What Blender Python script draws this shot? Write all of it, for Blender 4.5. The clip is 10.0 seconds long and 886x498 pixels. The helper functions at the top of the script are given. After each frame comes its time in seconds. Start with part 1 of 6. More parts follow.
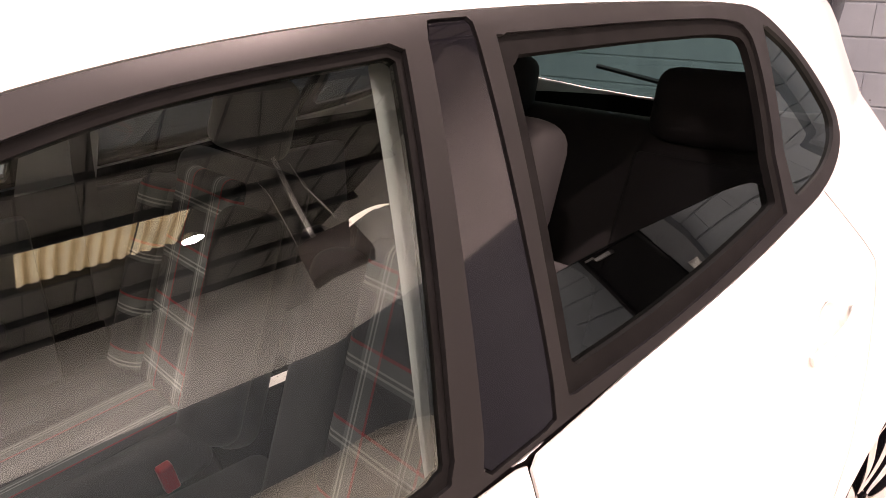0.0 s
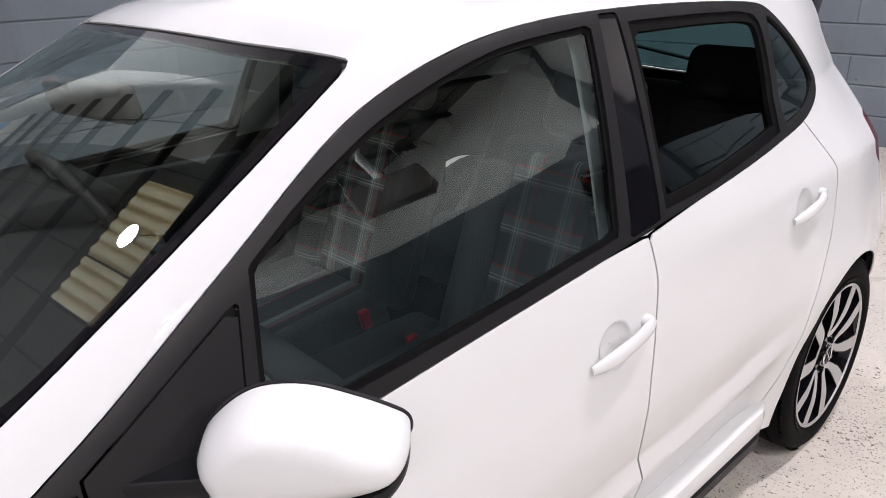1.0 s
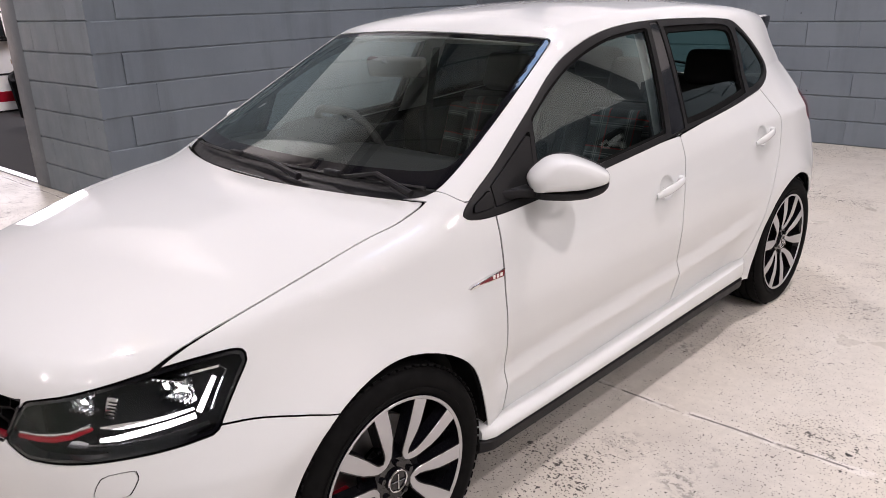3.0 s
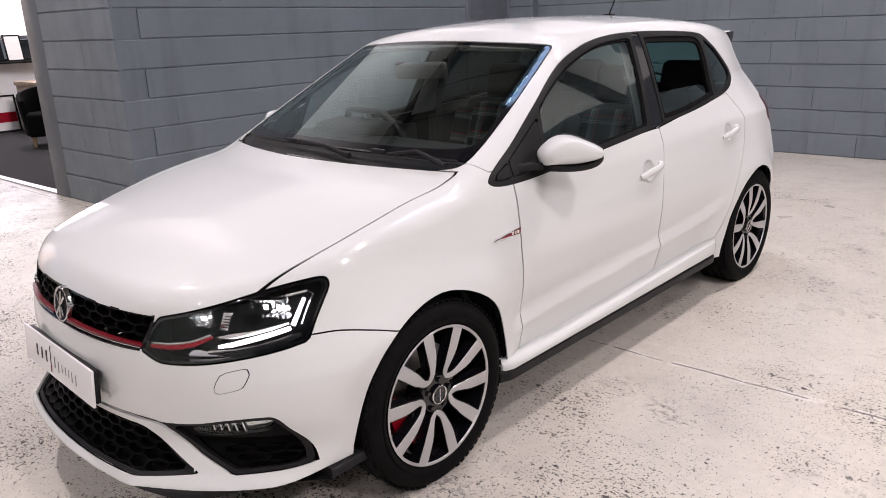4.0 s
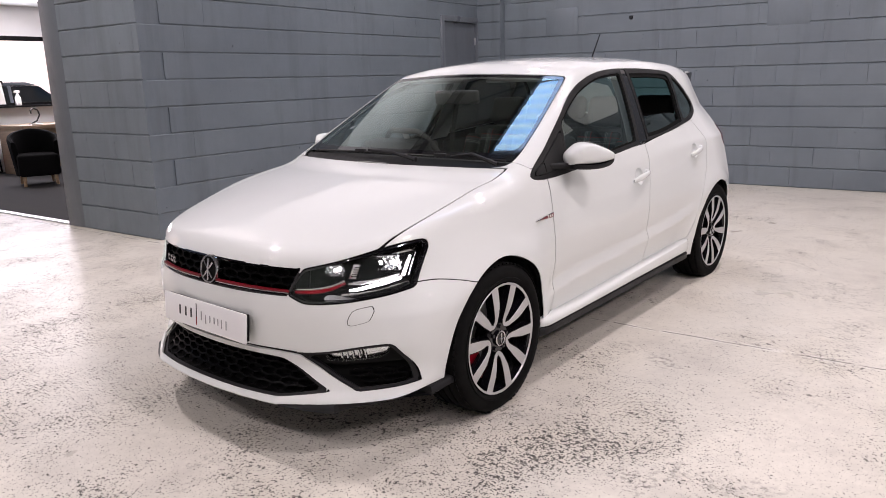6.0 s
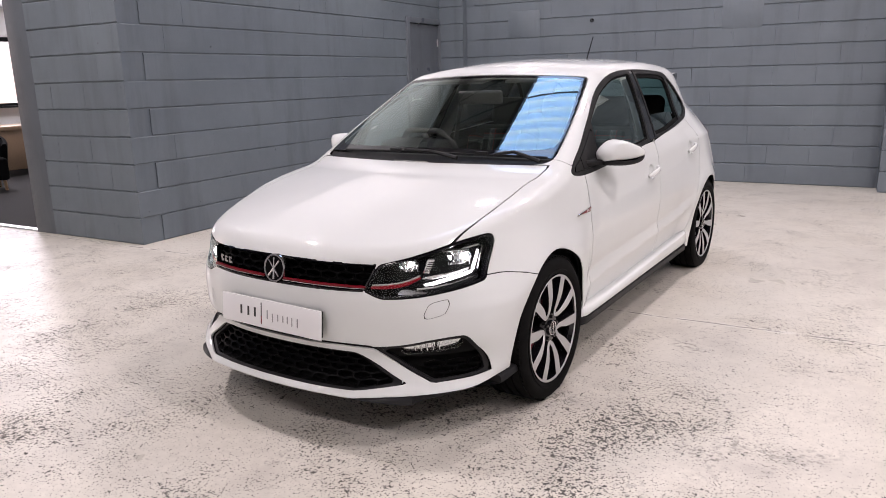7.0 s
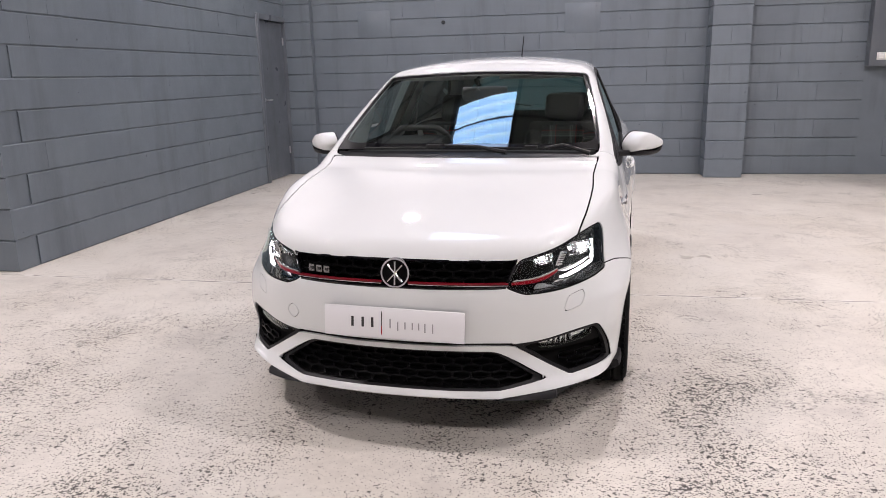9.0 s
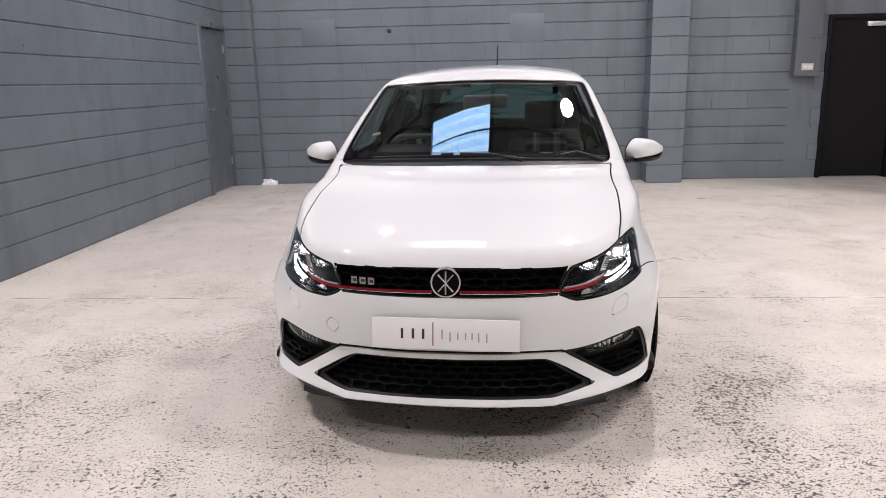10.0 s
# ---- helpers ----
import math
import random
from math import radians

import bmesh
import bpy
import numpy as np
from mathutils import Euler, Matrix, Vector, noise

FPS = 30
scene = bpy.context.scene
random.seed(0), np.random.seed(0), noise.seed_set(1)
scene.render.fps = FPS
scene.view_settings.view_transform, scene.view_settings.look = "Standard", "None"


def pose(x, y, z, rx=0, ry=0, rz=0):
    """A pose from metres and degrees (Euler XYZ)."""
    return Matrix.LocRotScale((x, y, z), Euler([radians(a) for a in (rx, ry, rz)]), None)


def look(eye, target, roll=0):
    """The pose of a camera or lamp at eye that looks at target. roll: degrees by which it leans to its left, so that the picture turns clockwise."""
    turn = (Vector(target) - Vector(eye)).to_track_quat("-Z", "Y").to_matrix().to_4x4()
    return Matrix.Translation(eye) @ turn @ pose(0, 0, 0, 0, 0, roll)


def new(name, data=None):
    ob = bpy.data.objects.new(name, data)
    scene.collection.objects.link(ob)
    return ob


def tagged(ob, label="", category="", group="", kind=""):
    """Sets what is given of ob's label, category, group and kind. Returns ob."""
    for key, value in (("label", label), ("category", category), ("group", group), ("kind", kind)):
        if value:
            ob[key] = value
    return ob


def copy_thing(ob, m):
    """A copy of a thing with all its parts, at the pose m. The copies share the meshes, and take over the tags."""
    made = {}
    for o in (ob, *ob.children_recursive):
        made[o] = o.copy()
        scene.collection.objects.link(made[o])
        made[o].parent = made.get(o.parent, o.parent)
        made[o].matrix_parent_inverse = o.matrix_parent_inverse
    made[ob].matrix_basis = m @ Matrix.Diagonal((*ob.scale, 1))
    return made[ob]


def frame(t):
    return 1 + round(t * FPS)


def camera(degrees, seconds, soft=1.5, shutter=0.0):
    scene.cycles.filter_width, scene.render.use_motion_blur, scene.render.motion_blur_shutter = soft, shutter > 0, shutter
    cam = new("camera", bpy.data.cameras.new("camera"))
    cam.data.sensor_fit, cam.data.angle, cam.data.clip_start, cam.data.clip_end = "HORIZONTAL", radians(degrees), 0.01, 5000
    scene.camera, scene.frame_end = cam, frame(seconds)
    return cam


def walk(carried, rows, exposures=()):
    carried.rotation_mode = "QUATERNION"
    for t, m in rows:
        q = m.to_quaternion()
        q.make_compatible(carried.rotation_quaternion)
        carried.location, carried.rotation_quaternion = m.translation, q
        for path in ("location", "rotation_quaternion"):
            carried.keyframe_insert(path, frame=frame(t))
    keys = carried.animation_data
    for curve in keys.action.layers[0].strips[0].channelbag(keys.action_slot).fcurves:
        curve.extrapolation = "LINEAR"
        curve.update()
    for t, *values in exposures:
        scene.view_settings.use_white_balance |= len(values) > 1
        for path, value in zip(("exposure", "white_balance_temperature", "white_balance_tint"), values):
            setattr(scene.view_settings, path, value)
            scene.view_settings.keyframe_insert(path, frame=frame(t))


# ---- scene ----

# ---------------------------------------------------------------- camera
cam = camera(62.9, 10.0, soft=0.85)
PATH = [
    (0.0, (1.103, 1.018, 1.377), (-0.270, 2.283, 0.662), -1.15),
    (0.5, (1.252, 0.676, 1.419), (-0.109, 1.934, 0.666), -0.8),
    (1.0, (1.407, 0.305, 1.439), (0.048, 1.568, 0.691), -1.1),
    (1.5, (1.551, -0.05, 1.459), (0.194, 1.218, 0.718), -1.2),
    (2.0, (1.675, -0.363, 1.457), (0.327, 0.933, 0.748), -1.35),
    (2.5, (1.831, -0.694, 1.444), (0.483, 0.621, 0.771), -1.6),
    (3.0, (1.975, -0.994, 1.434), (0.632, 0.338, 0.782), -1.7),
    (4.5, (2.289, -1.663, 1.364), (0.988, -0.245, 0.817), -1.7),
    (5.0, (2.354, -1.879, 1.339), (1.068, -0.433, 0.835), -1.6),
    (5.5, (2.387, -2.078, 1.307), (1.123, -0.602, 0.835), -1.5),
    (7.0, (1.996, -2.644, 1.319), (0.925, -1.019, 0.86), -1.5),
    (7.5, (1.707, -2.804, 1.317), (0.754, -1.109, 0.853), -1.5),
    (8.0, (1.402, -2.976, 1.313), (0.592, -1.208, 0.844), -1.5),
    (8.5, (1.088, -3.051, 1.313), (0.44, -1.218, 0.843), -1.4),
    (9.0, (0.795, -3.129, 1.314), (0.301, -1.248, 0.847), -1.3),
    (9.5, (0.527, -3.182, 1.317), (0.159, -1.27, 0.86), -1.25),
    (10.0, (0.326, -3.195, 1.318), (0.06, -1.264, 0.87), -1.2),
]
walk(cam, [(t, look(eye, target, roll)) for t, eye, target, roll in PATH],
     exposures=[(0.0, 0.95, 8100, 42), (0.5, 0.25, 7600, 40), (0.8, -0.05, 6900, 30), (1.0, -0.2, 6300, 23), (1.5, -0.33, 6350, 22), (2.5, -0.38, 6530, 24), (4.5, -0.38, 6500, 25), (7.0, -0.36, 6500, 25), (8.0, -0.28, 6450, 24), (10.0, -0.28, 6450, 24)])

# ---------------------------------------------------------------- light
world = bpy.data.worlds.new("world")
scene.world = world
world.use_nodes = True
wn, wl = world.node_tree.nodes, world.node_tree.links
sky = wn.new("ShaderNodeTexSky")
sky.sky_type, sky.sun_disc, sky.sun_elevation, sky.sun_rotation = "NISHITA", False, radians(45), radians(160)
wn["Background"].inputs[1].default_value = 0.1
wl.new(sky.outputs[0], wn["Background"].inputs[0])

ROOM_YAW = 4.0
ROOM = pose(0, 0, 0, 0, 0, ROOM_YAW)
LEFT, BACK, RIGHT, FRONT, ROOF_Z = -3.36, 6.58, 10.5, -9.0, 5.3


def lamp(name, m, sx, sy, power, colour=(1, 0.97, 0.93)):
    """A rectangular lamp that shines down its own -z."""
    data = bpy.data.lights.new(name, "AREA")
    data.shape, data.size, data.size_y, data.energy, data.color = "RECTANGLE", sx, sy, power, colour
    ob = new(name, data)
    ob.matrix_world = m
    return ob

# ---------------------------------------------------------------- materials
def material(name, colour, rough=0.5, metal=0.0, coat=0.0, emit=0.0, emit_colour=None, spec=0.5):
    m = bpy.data.materials.new(name)
    m.use_nodes = True
    b = m.node_tree.nodes["Principled BSDF"]
    b.inputs["Base Color"].default_value = (*colour, 1)
    b.inputs["Roughness"].default_value, b.inputs["Metallic"].default_value = rough, metal
    b.inputs["Coat Weight"].default_value, b.inputs["Coat Roughness"].default_value = coat, 0.03
    b.inputs["Specular IOR Level"].default_value = spec
    if emit:
        b.inputs["Emission Color"].default_value = (*(emit_colour or colour), 1)
        b.inputs["Emission Strength"].default_value = emit
    return m


class Nodes:
    """Short hands for building a node material."""
    def __init__(self, m):
        self.m, self.n, self.l = m, m.node_tree.nodes, m.node_tree.links
        self.b = self.n["Principled BSDF"]
        self.co = self.n.new("ShaderNodeTexCoord").outputs["Object"]

    def node(self, kind, **sets):
        n = self.n.new(kind)
        for k, v in sets.items():
            n.inputs[k.replace("_", " ")].default_value = v
        return n

    def noise(self, scale, detail=4.0, rough=0.55, stretch=None, co=None):
        n = self.node("ShaderNodeTexNoise", Scale=scale, Detail=detail, Roughness=rough)
        co = co or self.co
        if stretch:
            k = self.n.new("ShaderNodeMapping")
            k.inputs["Scale"].default_value = stretch
            self.l.new(co, k.inputs["Vector"])
            co = k.outputs[0]
        self.l.new(co, n.inputs["Vector"])
        return n.outputs["Fac"]

    def ramp(self, fac, *stops):
        r = self.n.new("ShaderNodeValToRGB")
        e = r.color_ramp.elements
        while len(e) < len(stops):
            e.new(0.5)
        for k, (at, c) in zip(e, stops):
            k.position, k.color = at, (*(c if isinstance(c, tuple) else (c, c, c)), 1)
        self.l.new(fac, r.inputs["Fac"])
        return r.outputs["Color"]

    def mix(self, fac, a, b, blend="MIX"):
        x = self.n.new("ShaderNodeMix")
        x.data_type, x.blend_type = "RGBA", blend
        for socket, v in ((x.inputs[0], fac), (x.inputs[6], a), (x.inputs[7], b)):
            if isinstance(v, (int, float)):
                socket.default_value = v
            elif isinstance(v, tuple):
                socket.default_value = (*v, 1)
            else:
                self.l.new(v, socket)
        return x.outputs[2]

    def math(self, op, a, b=0.0):
        x = self.n.new("ShaderNodeMath")
        x.operation = op
        for socket, v in zip(x.inputs, (a, b)):
            if isinstance(v, (int, float)):
                socket.default_value = v
            else:
                self.l.new(v, socket)
        return x.outputs[0]

    def bump(self, height, strength=0.3, distance=0.01):
        x = self.node("ShaderNodeBump", Strength=strength, Distance=distance)
        self.l.new(height, x.inputs["Height"])
        self.l.new(x.outputs[0], self.b.inputs["Normal"])

    def set(self, name, socket):
        self.l.new(socket, self.b.inputs[name])


def glass(name, tint, face=0.085, rough=0.0):
    """Thin car glass: it lets light straight through, tinted, and mirrors more the flatter it is seen."""
    m = bpy.data.materials.new(name)
    m.use_nodes = True
    n, l = m.node_tree.nodes, m.node_tree.links
    n.remove(n["Principled BSDF"])
    clear, gloss, mixer, edge, rise, span = (n.new("ShaderNodeBsdfTransparent"), n.new("ShaderNodeBsdfGlossy"), n.new("ShaderNodeMixShader"), n.new("ShaderNodeLayerWeight"), n.new("ShaderNodeMath"), n.new("ShaderNodeMapRange"))
    clear.inputs[0].default_value = (*tint, 1)
    gloss.inputs["Roughness"].default_value = rough
    gloss.inputs["Color"].default_value = (0.86, 1.0, 0.97, 1)
    edge.inputs["Blend"].default_value = 0.5
    rise.operation = "POWER"
    rise.inputs[1].default_value = 4.0
    span.inputs["To Min"].default_value = face
    l.new(edge.outputs["Facing"], rise.inputs[0])
    l.new(rise.outputs[0], span.inputs["Value"])
    l.new(span.outputs[0], mixer.inputs[0])
    l.new(clear.outputs[0], mixer.inputs[1])
    l.new(gloss.outputs[0], mixer.inputs[2])
    l.new(mixer.outputs[0], n["Material Output"].inputs[0])
    return m


PAINT = material("white_paint", (0.635, 0.655, 0.645), 0.55, coat=1.0, spec=0.3)
k = Nodes(PAINT)
k.set("Roughness", k.ramp(k.noise(9, 3), (0.3, 0.5), (0.7, 0.6)))
BLACK_PLASTIC = material("black_plastic", (0.008, 0.008, 0.009), 0.5, spec=0.25)
k = Nodes(BLACK_PLASTIC)
k.bump(k.noise(900, 2), 0.12, 0.001)
k.set("Roughness", k.ramp(k.noise(14, 4), (0.3, 0.42), (0.7, 0.56)))
TRIM_BLACK = material("window_trim_black", (0.007, 0.007, 0.0073), 0.46, spec=0.26)
k = Nodes(TRIM_BLACK)
k.set("Roughness", k.ramp(k.noise(11, 4), (0.3, 0.4), (0.7, 0.52)))
BADGE = material("dark_chrome", (0.30, 0.30, 0.31), 0.2, 1.0)
RUBBER = material("rubber", (0.003, 0.003, 0.0033), 0.75, spec=0.08)
k = Nodes(RUBBER)
k.set("Base Color", k.ramp(k.noise(30, 5), (0.3, 0.0025), (0.75, 0.006)))
GLOSS_BLACK = material("gloss_black", (0.005, 0.005, 0.0065), 0.05, coat=0.15)
# Near-black, so that gaps and openings backed with it read as deep shade.
VOID = material("near_black_backing", (0.006, 0.006, 0.006), 0.9, spec=0.1)
CHROME = material("chrome", (0.78, 0.78, 0.79), 0.08, 1.0)
EMBLEM_CHROME = material("emblem_chrome", (0.5, 0.5, 0.51), 0.1, 1.0)
SATIN = material("machined_alloy", (0.52, 0.52, 0.53), 0.38, 0.75)
k = Nodes(SATIN)
k.set("Roughness", k.ramp(k.noise(60, 3), (0.3, 0.35), (0.7, 0.42)))
RED = material("red_paint", (0.30, 0.003, 0.014), 0.35, spec=0.25)
RED_DARK = material("dark_red_enamel", (0.15, 0.003, 0.009), 0.3, spec=0.3)
RED_GLASS = material("red_lens", (0.09, 0.003, 0.006), 0.2, coat=0.3, spec=0.3)
DISC = material("brake_steel", (0.35, 0.34, 0.33), 0.35, 1.0)
SCREEN_GLASS = glass("windscreen_glass", (0.74, 0.79, 0.775), 0.10)
SIDE_GLASS = glass("side_glass", (0.66, 0.75, 0.73), 0.112)
DARK_GLASS = glass("privacy_glass", (0.075, 0.09, 0.095))
REAR_GLASS = glass("rear_glass", (0.22, 0.40, 0.38))
LENS = glass("lamp_lens", (0.94, 0.95, 0.96), 0.025)
REFLECTOR = material("lamp_reflector", (0.72, 0.73, 0.75), 0.16, 1.0)
LAMP_BEZEL = material("lamp_bezel", (0.003, 0.003, 0.0034), 0.4, spec=0.08)
DRL = material("led_strip", (1, 1, 1), 0.4, emit=7.0, emit_colour=(1, 0.98, 0.95))
BULB = material("led_bulb", (1, 1, 1), 0.4, emit=9.0, emit_colour=(1, 0.96, 0.86))
GRILLE_BLACK = material("grille_black", (0.0016, 0.0016, 0.0018), 0.4, spec=0.06)
LEATHER = material("wheel_leather", (0.04, 0.039, 0.038), 0.45)
TRIM = material("cabin_trim", (0.026, 0.026, 0.027), 0.7, spec=0.25)
k = Nodes(TRIM)
k.bump(k.noise(700, 2), 0.04, 0.0006)
HEADLINER = material("headliner", (0.42, 0.43, 0.42), 0.9)
PLATE = material("plate_white", (0.74, 0.74, 0.75), 0.28, coat=0.4)
PLATE_INK = material("plate_ink", (0.02, 0.02, 0.022), 0.4)
PLATE_GREY = material("plate_grey_ink", (0.30, 0.30, 0.31), 0.4)
TARTAN = bpy.data.materials.new("tartan_cloth")
TARTAN.use_nodes = True
k = Nodes(TARTAN)
split = k.n.new("ShaderNodeSeparateXYZ")
k.l.new(k.co, split.inputs[0])


def stripes(axis, size):
    """Bands, thin white lines and a red line, repeated along an axis."""
    f = k.math("FRACT", k.math("MULTIPLY", split.outputs[axis], 1 / size))
    r = k.n.new("ShaderNodeValToRGB")
    r.color_ramp.interpolation = "CONSTANT"
    e = r.color_ramp.elements
    stops = ((0.0, (0.012, 0.012, 0.014)), (0.34, (0.12, 0.13, 0.13)), (0.40, (0.40, 0.41, 0.40)), (0.43, (0.10, 0.105, 0.105)), (0.47, (0.40, 0.41, 0.40)), (0.50, (0.12, 0.13, 0.13)), (0.66, (0.34, 0.015, 0.02)), (0.70, (0.012, 0.012, 0.014)))
    while len(e) < len(stops):
        e.new(0.5)
    for q, (at, c) in zip(e, stops):
        q.position, q.color = at, (*c, 1)
    k.l.new(f, r.inputs["Fac"])
    return r.outputs["Color"]


k.set("Base Color", k.mix(0.5, stripes("X", 0.13), stripes("Z", 0.13)))
k.b.inputs["Roughness"].default_value = 0.9

# ---------------------------------------------------------------- mesh helpers
def link(name, me, mat, parent=None, label="", m=None):
    ob = new(name, me)
    if mat and not me.materials:
        me.materials.append(mat)
    if parent:
        ob.parent = parent
    if m is not None:
        ob.matrix_local = m
    if label:
        ob["label"] = label
    return ob


def thing(name, label, category, m=None, group=""):
    ob = new(name)
    ob.empty_display_size = 0.1
    if m is not None:
        ob.matrix_world = m
    return tagged(ob, label, category, group)


def finish(bm, name, smooth=35):
    """A bmesh as mesh data, smooth but for edges sharper than that angle."""
    bmesh.ops.recalc_face_normals(bm, faces=bm.faces)
    for f in bm.faces:
        f.smooth = smooth > 0
    for e in bm.edges:
        if len(e.link_faces) == 2 and e.calc_face_angle(0) > radians(smooth):
            e.smooth = False
    me = bpy.data.meshes.new(name)
    bm.to_mesh(me)
    bm.free()
    return me


def part(name, bm, mat, parent=None, label="", m=None, smooth=35):
    return link(name, finish(bm, name, smooth), mat, parent, label, m)


def box(lo, hi, bevel=0.0, seg=2):
    bm = bmesh.new()
    bmesh.ops.create_cube(bm, size=1)
    lo, hi = Vector(lo), Vector(hi)
    for v in bm.verts:
        v.co = Vector(((lo[i] + hi[i]) / 2 + v.co[i] * (hi[i] - lo[i]) for i in range(3)))
    if bevel:
        bmesh.ops.bevel(bm, geom=bm.edges[:], offset=bevel, segments=seg, affect="EDGES", profile=0.5)
    return bm


def spin(profile, n=48, axis="x", closed=False):
    """Turns (radius, along) pairs round an axis."""
    bm = bmesh.new()
    rings = []
    for i in range(n):
        a = 2 * math.pi * i / n
        c, s = math.cos(a), math.sin(a)
        rings.append([bm.verts.new((w, r * c, r * s) if axis == "x" else ((r * c, w, r * s) if axis == "y" else (r * c, r * s, w))) for r, w in profile])
    k = len(profile)
    for i in range(n):
        a, b = rings[i], rings[(i + 1) % n]
        for j in range(k if closed else k - 1):
            try:
                bm.faces.new((a[j], b[j], b[(j + 1) % k], a[(j + 1) % k]))
            except ValueError:
                pass
    bmesh.ops.remove_doubles(bm, verts=bm.verts, dist=1e-5)
    return bm


def tube(points, radius, n=8, closed=False):
    """A round bar along points; radius a number or one for each point."""
    bm = bmesh.new()
    pts = [Vector(p) for p in points]
    rings = []
    for i, p in enumerate(pts):
        a, b = pts[i - 1 if i or closed else 0], pts[(i + 1) % len(pts) if closed or i + 1 < len(pts) else i]
        d = (b - a).normalized()
        u = d.orthogonal().normalized() if i == 0 else (u - d * u.dot(d)).normalized()
        v = d.cross(u)
        r = radius[i] if isinstance(radius, (list, tuple)) else radius
        rings.append([bm.verts.new(p + r * (u * math.cos(2 * math.pi * j / n) + v * math.sin(2 * math.pi * j / n))) for j in range(n)])
    for i in range(len(rings) - (0 if closed else 1)):
        a, b = rings[i], rings[(i + 1) % len(rings)]
        for j in range(n):
            bm.faces.new((a[j], a[(j + 1) % n], b[(j + 1) % n], b[j]))
    if not closed:
        bm.faces.new(rings[0][::-1])
        bm.faces.new(rings[-1])
    return bm


def prism(outline, lo, hi, axis="y", bevel=0.0):
    """A flat outline pushed from lo to hi along an axis; the outline's two numbers are the other two axes in order."""
    bm = bmesh.new()
    order = {"x": lambda a, b, w: (w, a, b), "y": lambda a, b, w: (a, w, b), "z": lambda a, b, w: (a, b, w)}[axis]
    lo_v = [bm.verts.new(order(a, b, lo)) for a, b in outline]
    hi_v = [bm.verts.new(order(a, b, hi)) for a, b in outline]
    bm.faces.new(lo_v)
    bm.faces.new(hi_v[::-1])
    for i in range(len(outline)):
        j = (i + 1) % len(outline)
        bm.faces.new((lo_v[i], hi_v[i], hi_v[j], lo_v[j]))
    if bevel:
        bmesh.ops.bevel(bm, geom=bm.edges[:], offset=bevel, segments=2, affect="EDGES", profile=0.5)
    return bm


def join(*bms):
    out = bmesh.new()
    for b in bms:
        me = bpy.data.meshes.new("tmp")
        b.to_mesh(me)
        b.free()
        out.from_mesh(me)
        bpy.data.meshes.remove(me)
    return out


def moved(bm, m):
    bmesh.ops.transform(bm, matrix=m, verts=bm.verts)
    return bm

# ---------------------------------------------------------------- the room
CONCRETE = material("painted_concrete", (0.6, 0.57, 0.54), 0.4)
k = Nodes(CONCRETE)
base = k.ramp(k.noise(0.55, 6, 0.62), (0.3, (0.530, 0.500, 0.444)), (0.5, (0.605, 0.572, 0.506)), (0.72, (0.655, 0.625, 0.559)))
warm = k.ramp(k.noise(1.3, 5, 0.65), (0.48, 0.0), (0.68, 0.35))
base = k.mix(warm, base, (0.56, 0.51, 0.42))
fine = k.ramp(k.noise(26, 6, 0.7), (0.32, 0.88), (0.62, 1.0))
both = k.mix(1.0, base, fine, "MULTIPLY")
# grime, broken up by a fine grain
dirt = k.math("MULTIPLY", k.ramp(k.noise(1.7, 7, 0.7), (0.50, 0.0), (0.70, 0.8)), k.ramp(k.noise(13, 6, 0.75), (0.36, 0.25), (0.62, 1.0)))
both = k.mix(dirt, both, (0.37, 0.345, 0.315))
# where the paint has chipped: thick in patches, thickest on the open side of the hall
area = k.ramp(k.noise(1.25, 6, 0.68), (0.40, 0.0), (0.66, 1.0))
tread = k.n.new("ShaderNodeSeparateXYZ")
k.l.new(k.co, tread.inputs[0])
used = k.n.new("ShaderNodeMapRange")
k.l.new(k.math("ADD", tread.outputs["Y"], k.math("MULTIPLY", k.noise(0.6, 3), 1.6)), used.inputs["Value"])
used.inputs["From Min"].default_value, used.inputs["From Max"].default_value, used.inputs["To Min"].default_value, used.inputs["To Max"].default_value = 2.6, -0.9, 0.0, 0.046
tight = k.math("ADD", k.math("MULTIPLY", area, k.math("ADD", 0.10, k.math("MULTIPLY", used.outputs[0], 1.2))), used.outputs[0])
small = k.ramp(k.math("ADD", k.noise(58, 2.5, 0.6), tight), (0.708, 0.0), (0.716, 1.0))
tiny = k.ramp(k.math("ADD", k.noise(125, 2, 0.5), tight), (0.705, 0.0), (0.715, 0.95))
lump = k.ramp(k.math("ADD", k.noise(24, 4, 0.68), k.math("MULTIPLY", tight, 0.75)), (0.702, 0.0), (0.709, 1.0))
flake = k.ramp(k.math("ADD", k.noise(9, 7, 0.74), k.math("MULTIPLY", area, 0.07)), (0.680, 0.0), (0.687, 0.8))
worn = k.ramp(k.noise(1.9, 6, 0.7), (0.56, 0.0), (0.68, 1.0))
scrape = k.math("MULTIPLY", worn, k.ramp(k.noise(38, 5, 0.75), (0.50, 0.0), (0.55, 0.75)))
marks = k.math("MAXIMUM", k.math("MAXIMUM", k.math("MAXIMUM", small, tiny), k.math("MAXIMUM", lump, flake)), scrape)
